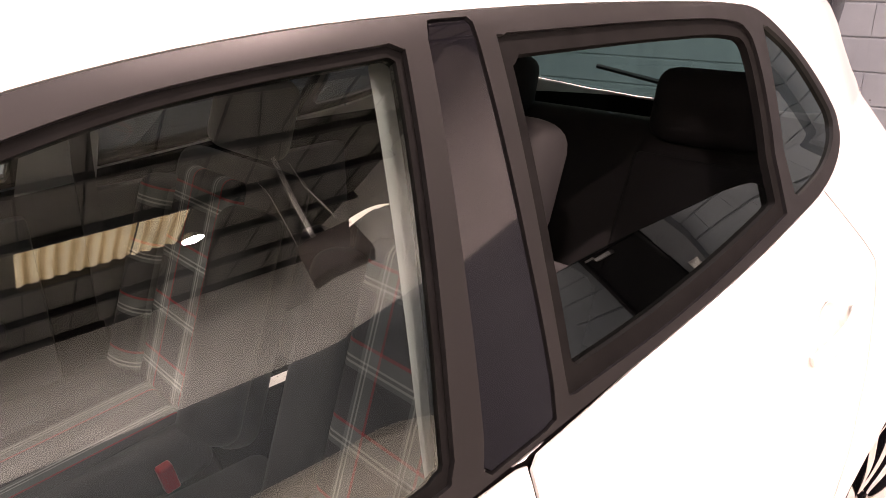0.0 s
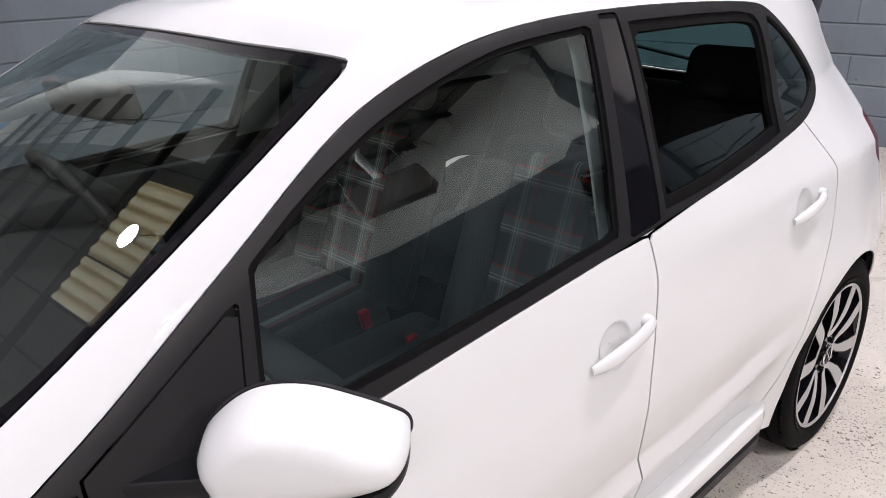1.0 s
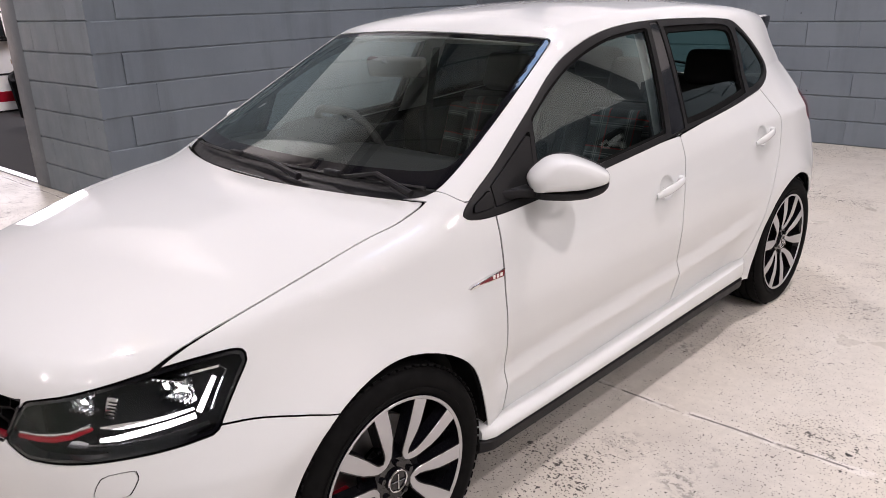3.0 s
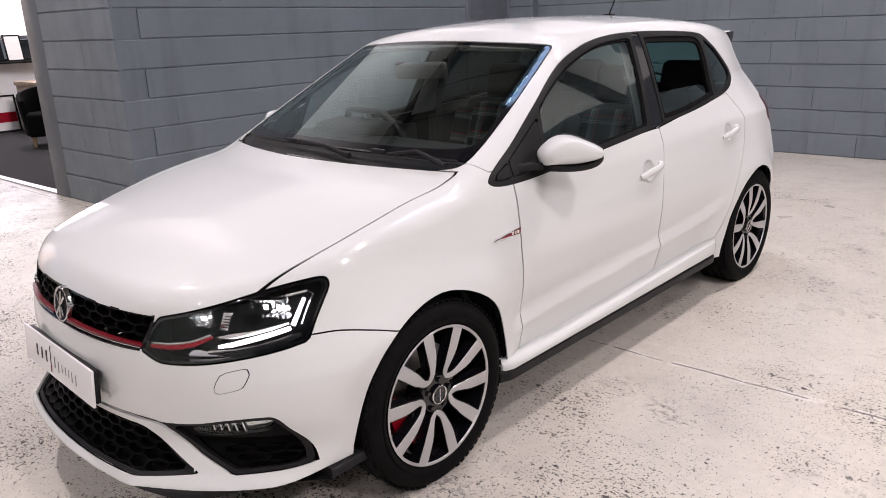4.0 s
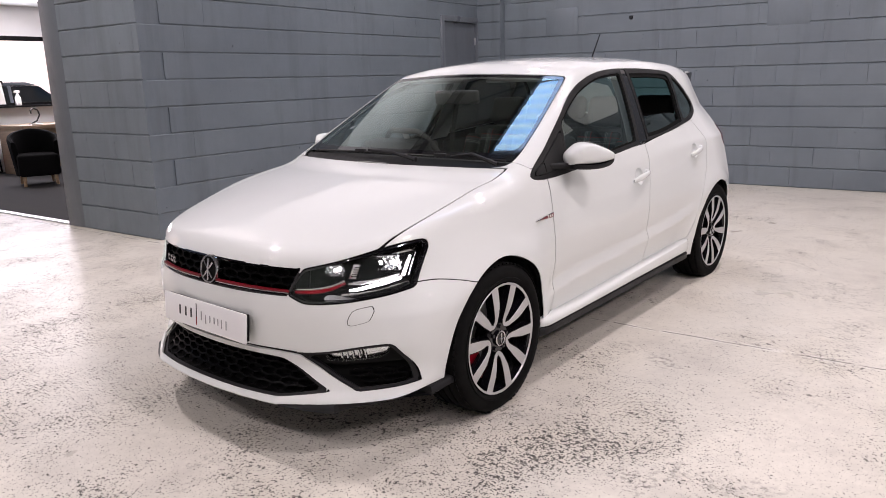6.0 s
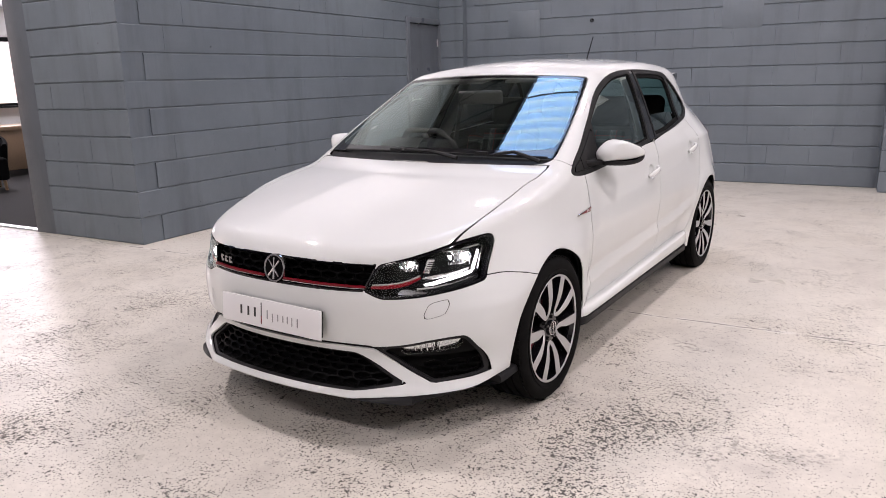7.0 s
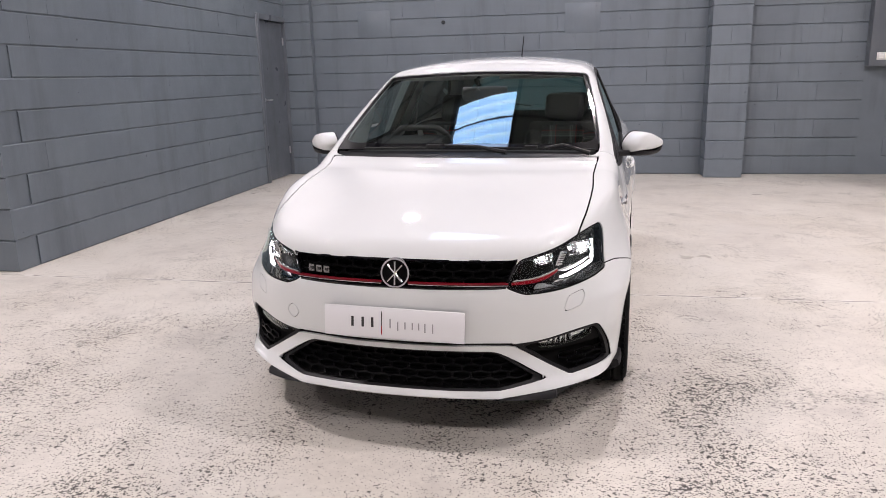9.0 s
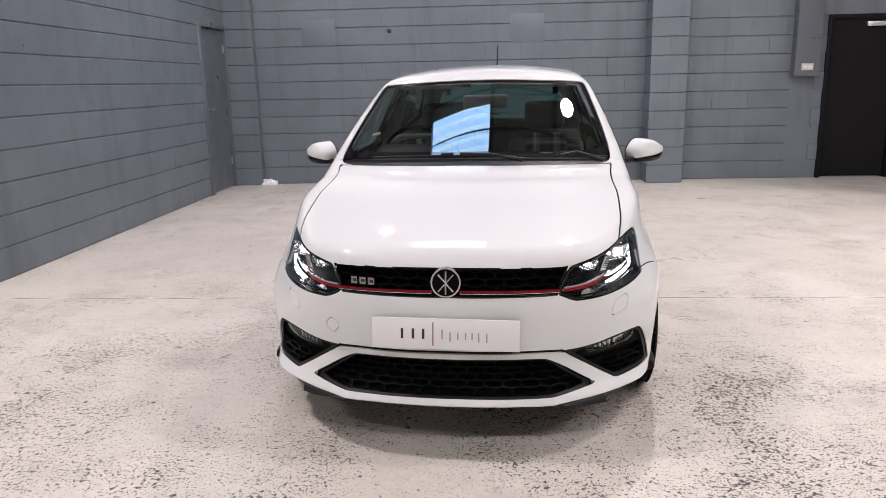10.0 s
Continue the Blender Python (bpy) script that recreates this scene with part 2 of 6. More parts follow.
# the broken edge of a joint across the slab
split = k.n.new("ShaderNodeSeparateXYZ")
k.l.new(k.co, split.inputs[0])
off = k.math("ABSOLUTE", k.math("ADD", split.outputs["Y"], k.math("SUBTRACT", k.math("MULTIPLY", k.noise(3.5, 4), 0.05), 1.17)))
joint = k.math("MULTIPLY", k.math("LESS_THAN", off, 0.0055), k.ramp(k.noise(4.5, 4, 0.7), (0.42, 0.0), (0.5, 1.0)))
marks = k.math("MAXIMUM", marks, k.math("MULTIPLY", joint, 0.8))
pale = k.math("MULTIPLY", k.math("LESS_THAN", off, 0.022), k.ramp(k.noise(16, 4, 0.7), (0.46, 0.0), (0.54, 0.5)))
both = k.mix(pale, both, (0.74, 0.72, 0.68))
bare = k.ramp(k.noise(31, 3, 0.6), (0.40, (0.03, 0.027, 0.024)), (0.62, (0.125, 0.114, 0.102)))
k.set("Base Color", k.mix(marks, both, bare))
k.set("Roughness", k.mix(marks, k.ramp(k.noise(1.7, 5), (0.3, 0.27), (0.7, 0.45)), (0.75, 0.75, 0.75)))
relief_h = k.math("SUBTRACT", k.math("MULTIPLY", k.noise(7, 5), 0.35), marks)
k.bump(relief_h, 0.4, 0.004)


def wall_paint(name, lo, hi, rough=0.42):
    m = material(name, lo, rough)
    k = Nodes(m)
    place = k.n.new("ShaderNodeNewGeometry").outputs["Position"]
    tone = k.ramp(k.noise(1.6, 7, 0.65, None, place), (0.3, lo), (0.7, hi))
    info = k.n.new("ShaderNodeObjectInfo")
    tone = k.mix(1.0, tone, k.ramp(info.outputs["Random"], (0.0, 0.975), (1.0, 1.025)), "MULTIPLY")
    runs = k.ramp(k.noise(5.0, 5, 0.6, (1, 1, 0.12), place), (0.52, 1.0), (0.74, 0.78))
    tone = k.mix(1.0, tone, runs, "MULTIPLY")
    pits = k.ramp(k.noise(21, 3, 0.55, None, place), (0.745, 0.0), (0.757, 1.0))
    k.set("Base Color", k.mix(pits, tone, (0.03, 0.033, 0.037)))
    k.set("Roughness", k.ramp(k.noise(5, 4, 0.55, None, place), (0.3, rough - 0.08), (0.7, rough + 0.12)))
    k.bump(k.math("SUBTRACT", k.math("ADD", k.noise(120, 4, 0.55, None, place), k.math("MULTIPLY", k.noise(11, 4, 0.6, None, place), 2.0)), k.math("MULTIPLY", pits, 2.0)), 0.34, 0.003)
    return m


WALL_GREY = wall_paint("grey_wall_paint", (0.114, 0.137, 0.158), (0.143, 0.170, 0.192))
DOOR_GREY = wall_paint("grey_door_paint", (0.100, 0.114, 0.130), (0.115, 0.13, 0.147), 0.34)
DOOR_BLACK = material("black_door_paint", (0.006, 0.006, 0.007), 0.5, spec=0.15)
CEILING = material("roof_sheet", (0.2, 0.2, 0.19), 0.7)
k = Nodes(CEILING)
k.set("Base Color", k.ramp(k.noise(1.5, 5), (0.3, (0.165, 0.165, 0.158)), (0.7, (0.225, 0.222, 0.212))))
PURLIN = material("purlin_steel", (0.025, 0.025, 0.027), 0.5)
WHITE_WALL = material("white_wall", (0.70, 0.70, 0.68), 0.6)
k = Nodes(WHITE_WALL)
k.set("Base Color", k.ramp(k.noise(1.1, 5), (0.3, (0.74, 0.74, 0.73)), (0.7, (0.84, 0.84, 0.83))))
CARPET = material("dark_carpet", (0.03, 0.028, 0.03), 0.95)
k = Nodes(CARPET)
k.set("Base Color", k.ramp(k.noise(140, 3), (0.3, (0.009, 0.0085, 0.009)), (0.7, (0.022, 0.021, 0.022))))
ALU = material("aluminium", (0.7, 0.7, 0.7), 0.3, 1.0)
SOCKET = material("white_plastic", (0.8, 0.8, 0.78), 0.3)
GLOW_DAY = material("roof_daylight", (0.5, 0.6, 0.75), 0.6, emit=6.5, emit_colour=(0.40, 0.66, 1.0))
k = Nodes(GLOW_DAY)
# Bands of daylight through the corrugations are put into the glow colour.
wave = k.node("ShaderNodeTexWave", Scale=2.15, Distortion=0.6, Detail=2.0)
wave.bands_direction = "Y"
k.l.new(k.co, wave.inputs["Vector"])
k.set("Emission Color", k.ramp(wave.outputs["Fac"], (0.0, (0.30, 0.56, 0.96)), (0.7, (0.44, 0.70, 1.0)), (1.0, (0.62, 0.82, 1.0))))
GLOW_OLD = material("old_rooflight", (0.45, 0.38, 0.24), 0.6, emit=1.5, emit_colour=(1.0, 0.84, 0.55))
k = Nodes(GLOW_OLD)
# Same daylight bands put into the yellowed glow, times random blotches.
wave = k.node("ShaderNodeTexWave", Scale=2.15, Distortion=1.2, Detail=3.0)
wave.bands_direction = "Y"
k.l.new(k.co, wave.inputs["Vector"])
worn = k.mix(1.0, k.ramp(wave.outputs["Fac"], (0.0, (0.42, 0.30, 0.14)), (0.5, (0.85, 0.70, 0.44)), (1.0, (1.0, 0.90, 0.66))), k.ramp(k.noise(5, 5, 0.6, (0.3, 1, 1)), (0.3, 0.6), (0.7, 1.1)), "MULTIPLY")
k.set("Emission Color", worn)
LED = material("led_panel", (1, 1, 1), 0.5, emit=22.0, emit_colour=(1, 0.97, 0.95))


def setting(name, bm, mat, label, m=ROOM, smooth=0):
    ob = part(name, bm, mat, None, label, m, smooth)
    return tagged(ob, label, "", "", "structure")


setting("floor", box((-14, FRONT, -0.2), (RIGHT, 14, 0)), CONCRETE, "worn pale painted concrete floor with dark chips")
BED = 0.012
wall_w = setting("wall_west", box((LEFT - 0.3, 1.22 + BED, -0.1), (LEFT - BED, 5.56, ROOF_Z)), WALL_GREY, "grey painted blockwork wall")
setting("wall_west_end", box((LEFT - 0.3, 6.5, -0.1), (LEFT - BED, BACK + 0.3, ROOF_Z)), WALL_GREY, "grey painted blockwork wall")
setting("wall_west_lintel", box((LEFT - 0.3, 5.56, 2.1), (LEFT - BED, 6.5, ROOF_Z)), WALL_GREY, "grey painted blockwork over the door")
wall_n = setting("wall_north", box((LEFT - BED, BACK + BED, -0.1), (4.36, BACK + 0.3, ROOF_Z)), WALL_GREY, "grey painted blockwork wall")
setting("wall_north_end", box((5.28, BACK + BED, -0.1), (RIGHT, BACK + 0.3, ROOF_Z)), WALL_GREY, "grey painted blockwork wall")
setting("wall_north_lintel", box((4.36, BACK + BED, 2.06), (5.28, BACK + 0.3, ROOF_Z)), WALL_GREY, "grey painted blockwork over the door")
setting("wall_south", box((-14, FRONT - 0.3, -0.1), (RIGHT, FRONT, ROOF_Z)), WHITE_WALL, "plain pale wall")
setting("wall_east", box((RIGHT, FRONT, -0.1), (RIGHT + 0.3, BACK + 0.3, 2.72)), WALL_GREY, "grey painted lower wall")
setting("wall_east_upper", box((RIGHT, FRONT, 2.72), (RIGHT + 0.3, BACK + 0.3, ROOF_Z)), WHITE_WALL, "white painted upper wall")
wall_r = setting("wall_return", box((-4.58, 1.22 + BED, -0.1), (LEFT - 0.3, 1.5, ROOF_Z)), WALL_GREY, "grey painted blockwork return wall")
pier = setting("pier", box((2.11 + BED, 6.24 + BED, -0.1), (2.56 - BED, BACK + BED, ROOF_Z)), WALL_GREY, "grey painted blockwork pier")
corner = setting("corner_pier", box((LEFT - BED, 6.46 + BED, -0.1), (-2.99 - BED, BACK + BED, ROOF_Z)), WALL_GREY, "grey painted blockwork corner pier")

lump = bmesh.new()
bmesh.ops.create_icosphere(lump, subdivisions=3, radius=1.0)
for v in lump.verts:
    v.co = Vector((v.co.x * 0.12, v.co.y * 0.08, max(v.co.z, -0.1) * 0.07)) * (1 + 0.35 * math.sin(9 * v.co.x + 3) * math.sin(11 * v.co.y + 5 * v.co.z))
part("bare_mortar", moved(lump, Matrix.Translation((-2.93, 6.52, 0.0))), WHITE_WALL, corner, "unpainted white mortar at the foot")

# doors in the walls
door = setting("door_1", box((LEFT - 0.07, 5.64, 0.012), (LEFT - 0.03, 6.44, 2.035), 0.003), DOOR_GREY, "flush grey painted door")
for lo, hi in (((LEFT - 0.12, 5.56, 0), (LEFT + 0.022, 5.635, 2.11)), ((LEFT - 0.12, 6.445, 0), (LEFT + 0.012, 6.50, 2.11)), ((LEFT - 0.12, 5.635, 2.04), (LEFT + 0.018, 6.445, 2.11))):
    part("door_frame", box(lo, hi, 0.004), DOOR_GREY, door, smooth=30)
for z in (0.3, 1.75):
    part("hinge", box((LEFT - 0.032, 6.425, z), (LEFT - 0.018, 6.447, z + 0.1), 0.003), ALU, door, "steel hinge")
part("handle_rose", moved(spin([(0.001, 0.0), (0.024, 0.0), (0.026, -0.004), (0.026, -0.012)], 24), Matrix.Translation((LEFT - 0.018, 5.72, 1.05))), ALU, door, "round steel rose")
part("lever", tube([(LEFT - 0.03, 5.72, 1.05), (LEFT + 0.025, 5.72, 1.05), (LEFT + 0.03, 5.735, 1.05), (LEFT + 0.03, 5.84, 1.05)], 0.009, 8), ALU, door, "steel lever handle")
fire = setting("door_2", box((4.42, BACK + 0.02, 0.015), (5.22, BACK + 0.07, 1.99), 0.003), DOOR_BLACK, "black painted steel door")
for lo, hi in (((4.36, BACK - 0.02, 0), (4.415, BACK + 0.12, 2.05)), ((5.225, BACK - 0.02, 0), (5.28, BACK + 0.12, 2.05)), ((4.415, BACK - 0.02, 1.995), (5.225, BACK + 0.12, 2.05))):
    part("door_frame", box(lo, hi, 0.004), DOOR_BLACK, fire, smooth=30)
part("closer", box((4.82, BACK - 0.05, 1.90), (5.06, BACK + 0.018, 1.955), 0.006), ALU, fire, "silver door closer")
part("closer_arm", box((5.06, BACK - 0.035, 1.96), (5.2, BACK - 0.02, 1.99), 0.003), ALU, fire)
for z in (0.35, 1.05, 1.6):
    part("hinge", box((4.405, BACK - 0.012, z), (4.46, BACK + 0.019, z + 0.07), 0.004), DOOR_BLACK, fire)
duct = setting("duct_boxing", box((3.94, 6.45, 1.305), (4.24, BACK + BED, ROOF_Z), 0.004), DOOR_GREY, "grey painted boxing over pipes", smooth=30)
part("socket_plate", box((4.015, 6.438, 1.375), (4.165, 6.45, 1.462), 0.004), ALU, duct, "double wall switch plate")
for x in (4.035, 4.098):
    part("rocker", box((x, 6.431, 1.395), (x + 0.05, 6.438, 1.442), 0.003), SOCKET, duct, "white rocker switch")
for x0, x1, z0, z1 in ((-2.36, -1.91, 1.82, 2.16), (0.37, 0.81, 1.795, 2.16)):
    infill = part("infill_panel", box((x0, BACK - 0.0025, z0), (x1, BACK + BED, z1), 0.002), WALL_GREY, wall_n, "painted-over blocked opening")
part("pipe_hole", moved(spin([(0.012, -0.004), (0.012, -0.018), (0.022, -0.018), (0.024, -0.002)], 20, "y"), Matrix.Translation((-1.2, BACK, 1.985))), DOOR_BLACK, wall_n, "black pipe end in the wall")

# roof: sheets, purlins, rooflights, lamps
setting("wall_west_upper", box((LEFT - BED, 1.22, 12 * 0.2268 + 0.01), (LEFT + 0.006, BACK - 0.006, ROOF_Z)), WHITE_WALL, "white painted upper wall")
setting("wall_return_upper", box((-14, 1.20, 2.74), (LEFT + 0.004, 1.238, ROOF_Z)), WHITE_WALL, "white painted upper wall over the office")
setting("wall_north_upper", box((LEFT, BACK - 0.006, 12 * 0.2268 + 0.01), (RIGHT, BACK + BED, ROOF_Z)), WHITE_WALL, "white painted upper wall")
setting("ceiling", box((LEFT, FRONT, ROOF_Z), (3.0, BACK + 0.3, ROOF_Z + 0.1)), CEILING, "grey roof sheeting on dark purlins")
setting("ceiling_west", box((-14, FRONT, ROOF_Z), (LEFT, 0.35, ROOF_Z + 0.1)), CEILING, "grey roof sheeting on dark purlins")
setting("ceiling_office", box((-14, 0.35, ROOF_Z), (LEFT, BACK + 0.3, ROOF_Z + 0.1)), WHITE_WALL, "pale lined roof over the office")
setting("ceiling_east", box((3.0, FRONT, ROOF_Z), (RIGHT, BACK + 0.3, ROOF_Z + 0.1)), CEILING, "grey roof sheeting on dark purlins")
# dark purlins along the hall, and the thin laps of the sheets across it
beams = join(*[box((x - 0.04, FRONT, ROOF_Z - 0.16), (x + 0.04, BACK, ROOF_Z - 0.004)) for x in [-1.145 + 1.25 * i for i in range(10)] + [-2.93, -4.17, -5.4, -6.65, -7.9, -9.15, -10.4, -11.65]],
             *[box((-14, FRONT + 0.4 + 0.55 * i - 0.009, ROOF_Z - 0.03), (RIGHT, FRONT + 0.4 + 0.55 * i + 0.009, ROOF_Z - 0.002)) for i in range(28)])
tagged(setting("ceiling_purlins", beams, PURLIN, "dark steel purlins under the roof"), "", "", "", "structure")


def rooflight(x0, y0, x1, y1, mat, label):
    """A corrugated translucent sheet; the waves run along x."""
    bm = bmesh.new()
    n = int((y1 - y0) / 0.012)
    rows = [[bm.verts.new((x, y0 + (y1 - y0) * i / n, ROOF_Z - 0.03 + 0.022 * math.cos(2 * math.pi * (y0 + (y1 - y0) * i / n) / 0.146))) for x in (x0, x1)] for i in range(n + 1)]
    for a, b in zip(rows, rows[1:]):
        bm.faces.new((a[0], b[0], b[1], a[1]))
    setting("rooflight", bm, mat, label, smooth=60)


rooflight(-1.10, 1.92, 0.09, 3.27, GLOW_DAY, "corrugated rooflight glowing with blue daylight")
rooflight(-4.12, -1.42, -2.98, 0.03, GLOW_OLD, "yellowed corrugated rooflight")
rooflight(6.50, 1.8, 7.66, 3.52, GLOW_OLD, "yellowed corrugated rooflight")


def highbay(x, y, power):
    """A round LED lamp: finned housing, glowing face, hook and chain."""
    body = thing("ceiling_lamp", "round white LED high-bay lamp hung under the roof", "ceiling lamp", ROOM @ Matrix.Translation((x, y, ROOF_Z - 0.42)), "roof lamps")
    part("housing", spin([(0.118, 0.0), (0.126, 0.004), (0.126, 0.03), (0.10, 0.045), (0.09, 0.085), (0.06, 0.09), (0.055, 0.13), (0.001, 0.132)], 36, "z"), ALU, body, "grey finned lamp housing")
    part("diffuser", spin([(0.001, 0.002), (0.09, 0.003), (0.116, 0.006)], 36, "z"), LED, body, "glowing white diffuser")
    part("hanger", tube([(0, 0, 0.13), (0, 0, 0.415)], 0.005, 6), PURLIN, body)
    light = lamp("lamp_light", ROOM @ Matrix.Translation((x, y, ROOF_Z - 0.425)), 0.23, 0.23, power)
    light.data.shape = "DISK"


# First three hang where their mirror images place them; the other six are unseen, added fill.
for x, y, p in ((-3.25, -0.45, 205), (6.98, 3.44, 220), (1.52, 3.11, 175), (3.6, -0.2, 140), (0.6, -4.8, 130), (4.6, -4.6, 110), (-3.6, -5.0, 130), (-1.6, 4.2, 90), (6.8, -0.8, 220)):
    highbay(x, y, p)

# ---------------------------------------------------------------- the office beyond the opening
OV = 1.24
JAMB = setting("door_jamb", box((-4.85, OV - 0.02, 0), (-4.56, OV + 0.25, ROOF_Z), 0.004), DOOR_GREY, "grey painted steel jamb beside the opening", smooth=30)
setting("office_lintel", box((-8.4, OV, 2.5), (-4.85, OV + 0.2, ROOF_Z)), WALL_GREY, "grey wall over the office opening")
setting("wall_hall_west", box((-14, OV, -0.1), (-8.4, OV + 0.2, ROOF_Z)), WALL_GREY, "grey painted wall")
setting("carpet", box((-10.4, OV + 0.06, 0.0), (LEFT - 0.3, 6.2, 0.012)), CARPET, "dark office carpet")
setting("threshold", box((-8.4, OV - 0.01, 0.0), (-4.86, OV + 0.06, 0.014), 0.004), ALU, "bright metal threshold strip")
setting("office_wall_north", box((-10.6, 6.2, 0), (LEFT - 0.3, 6.4, 2.62)), WHITE_WALL, "white office wall")
setting("office_ceiling", box((-10.6, OV + 0.2, 2.62), (LEFT - 0.3, 6.4, 2.7)), WHITE_WALL, "white office ceiling")
for lo, hi in (((-10.6, OV + 0.2, 0), (-10.4, 6.2, 1.06)), ((-10.6, OV + 0.2, 2.15), (-10.4, 6.2, 2.62)), ((-10.6, OV + 0.2, 1.06), (-10.4, 1.9, 2.15)), ((-10.6, 5.4, 1.06), (-10.4, 6.2, 2.15))):
    setting("office_wall_west", box(lo, hi), WHITE_WALL, "white office wall under and over the window")
window = setting("window_1", box((-10.44, 1.9, 1.06), (-10.36, 5.4, 1.10)), DOOR_BLACK, "long office window in a black frame")
part("window_frame", box((-10.44, 1.9, 2.08), (-10.36, 5.4, 2.15)), DOOR_BLACK, window)
part("window_sill", box((-10.4, 1.9, 1.03), (-10.25, 5.4, 1.06), 0.004), DOOR_BLACK, window)
DAY = bpy.data.materials.new("daylight_backdrop")
DAY.use_nodes = True
k = Nodes(DAY)
sky_tone = k.ramp(k.noise(0.5, 3), (0.35, (1.0, 0.72, 0.52)), (0.6, (1.0, 0.95, 0.92)))
k.set("Emission Color", sky_tone)
k.b.inputs["Emission Strength"].default_value = 1.6
setting("backdrop", box((-16.1, -2, -0.5), (-16, 10, 5)), DAY, "bright hazy daylight outside the window")
setting("yard", box((-16, -2, -0.2), (-10.6, 10, -0.05)), CONCRETE, "pale yard outside the window")
lamp("office_daylight", ROOM @ pose(-10.3, 3.6, 1.6, 90, 0, -90), 3.4, 1.0, 90, (0.92, 0.96, 1.0))

# a parked car outside
outer = thing("parked_car", "pale blue-grey car parked outside the office window", "car", ROOM @ pose(-13.2, 3.9, -0.05, 0, 0, 0))
OUT_PAINT = material("pale_blue_paint", (0.45, 0.52, 0.60), 0.3, coat=1.0)
OUT_GLASS = material("dark_car_glass", (0.03, 0.04, 0.045), 0.08)
part("body", prism([(-2.1, 0.35), (-2.05, 0.85), (-1.2, 0.98), (1.6, 1.02), (2.05, 0.95), (2.1, 0.4)], -0.8, 0.8, "x", 0.06), OUT_PAINT, outer, "pale blue body")
part("roof", prism([(-0.75, 1.44), (-0.6, 1.50), (0.9, 1.50), (1.15, 1.43)], -0.6, 0.6, "x", 0.03), OUT_PAINT, outer, "pale blue roof")
part("cabin_glass", prism([(-1.35, 0.99), (-0.72, 1.435), (1.12, 1.425), (1.65, 1.02)], -0.66, 0.66, "x", 0.03), OUT_GLASS, outer, "dark windows")
for y in (-1.3, 1.3):
    for x in (-0.72, 0.72):
        part("wheel", moved(spin([(0.02, -0.1), (0.3, -0.1), (0.32, -0.06), (0.32, 0.06), (0.3, 0.1), (0.02, 0.1)], 28), Matrix.Translation((x, y, 0.32))), RUBBER, outer)
for y in (0.0, 0.55):
    part("pillar", prism([(y, 1.0), (y + 0.06, 1.0), (y + 0.03, 1.43), (y - 0.03, 1.43)], -0.665, 0.665, "x"), OUT_PAINT, outer)

# tub chair, desk, lamp, framed notice
FABRIC = material("black_fabric", (0.004, 0.004, 0.0045), 0.9, spec=0.1)
k = Nodes(FABRIC)
k.bump(k.noise(300, 3), 0.4, 0.002)
BEECH = material("beech_wood", (0.38, 0.25, 0.15), 0.5)
k = Nodes(BEECH)
k.set("Base Color", k.ramp(k.noise(6, 5, 0.6, (1, 1, 12)), (0.3, (0.30, 0.19, 0.11)), (0.7, (0.44, 0.30, 0.18))))
OAK = material("oak_desk", (0.26, 0.18, 0.12), 0.5)
k = Nodes(OAK)
k.set("Base Color", k.ramp(k.noise(5, 6, 0.6, (1, 14, 14)), (0.3, (0.18, 0.12, 0.075)), (0.7, (0.32, 0.22, 0.14))))
chair = thing("tub_chair", "black fabric tub chair with pale wooden legs on the carpet", "chair", ROOM @ pose(-8.25, 2.66, 0.012, 0, 0, 70))
bm = bmesh.new()
rings = []
for i in range(25):
    a = radians(-115 + 230 * i / 24)
    back = 0.76 - 0.16 * (abs(a) / radians(115)) ** 1.5
    ring = []
    for rr, z in ((0.27, 0.14), (0.325, back - 0.03), (0.315, back), (0.275, back), (0.255, back - 0.03), (0.235, 0.40), (0.22, 0.14)):
        ring.append(bm.verts.new((rr * math.sin(a), rr * math.cos(a), z)))
    rings.append(ring)
for a, b in zip(rings, rings[1:]):
    for j in range(7):
        bm.faces.new((a[j], a[(j + 1) % 7], b[(j + 1) % 7], b[j]))
bm.faces.new(rings[0])
bm.faces.new(rings[-1][::-1])
part("backrest", bm, FABRIC, chair, "curved black tub back", smooth=50)
part("seat", box((-0.25, -0.30, 0.14), (0.25, 0.25, 0.43), 0.035, 3), FABRIC, chair, "black seat cushion")
for x in (-0.19, 0.19):
    for y in (-0.22, 0.18):
        part("leg", tube([(x, y, 0.15), (x * 1.05, y * 1.05, 0.0)], [0.024, 0.018], 8), BEECH, chair, "pale wooden leg")
desk = thing("desk", "low oak desk against the white wall", "desk", ROOM @ pose(-9.75, 3.9, 0.012))
part("desktop", box((-0.4, -0.85, 0.70), (0.4, 0.85, 0.76), 0.004), OAK, desk)
part("front_panel", box((0.34, -0.8, 0.1), (0.37, 0.8, 0.70), 0.003), OAK, desk)
for y in (-0.83, 0.80):
    part("side_panel", box((-0.38, y, 0.0), (0.38, y + 0.03, 0.70), 0.003), OAK, desk)
lamp_t = thing("ornament_lamp", "grey curved metal desk ornament on the desk", "ornament", ROOM @ pose(-9.5, 3.35, 0.772))
part("base", box((-0.04, -0.09, 0), (0.04, 0.09, 0.015), 0.004), ALU, lamp_t)
part("curl", tube([(0, -0.07, 0.02), (0, 0.02, 0.06), (0, 0.07, 0.15), (0, 0.05, 0.22), (0, -0.01, 0.25), (0, -0.06, 0.22), (0, -0.06, 0.17)], 0.012, 8), PURLIN, lamp_t)
notice = thing("framed_notice", "framed white notice with a red band leaning on the wall", "picture frame", ROOM @ pose(-10.28, 2.86, 0.012, 0, -8, 0))
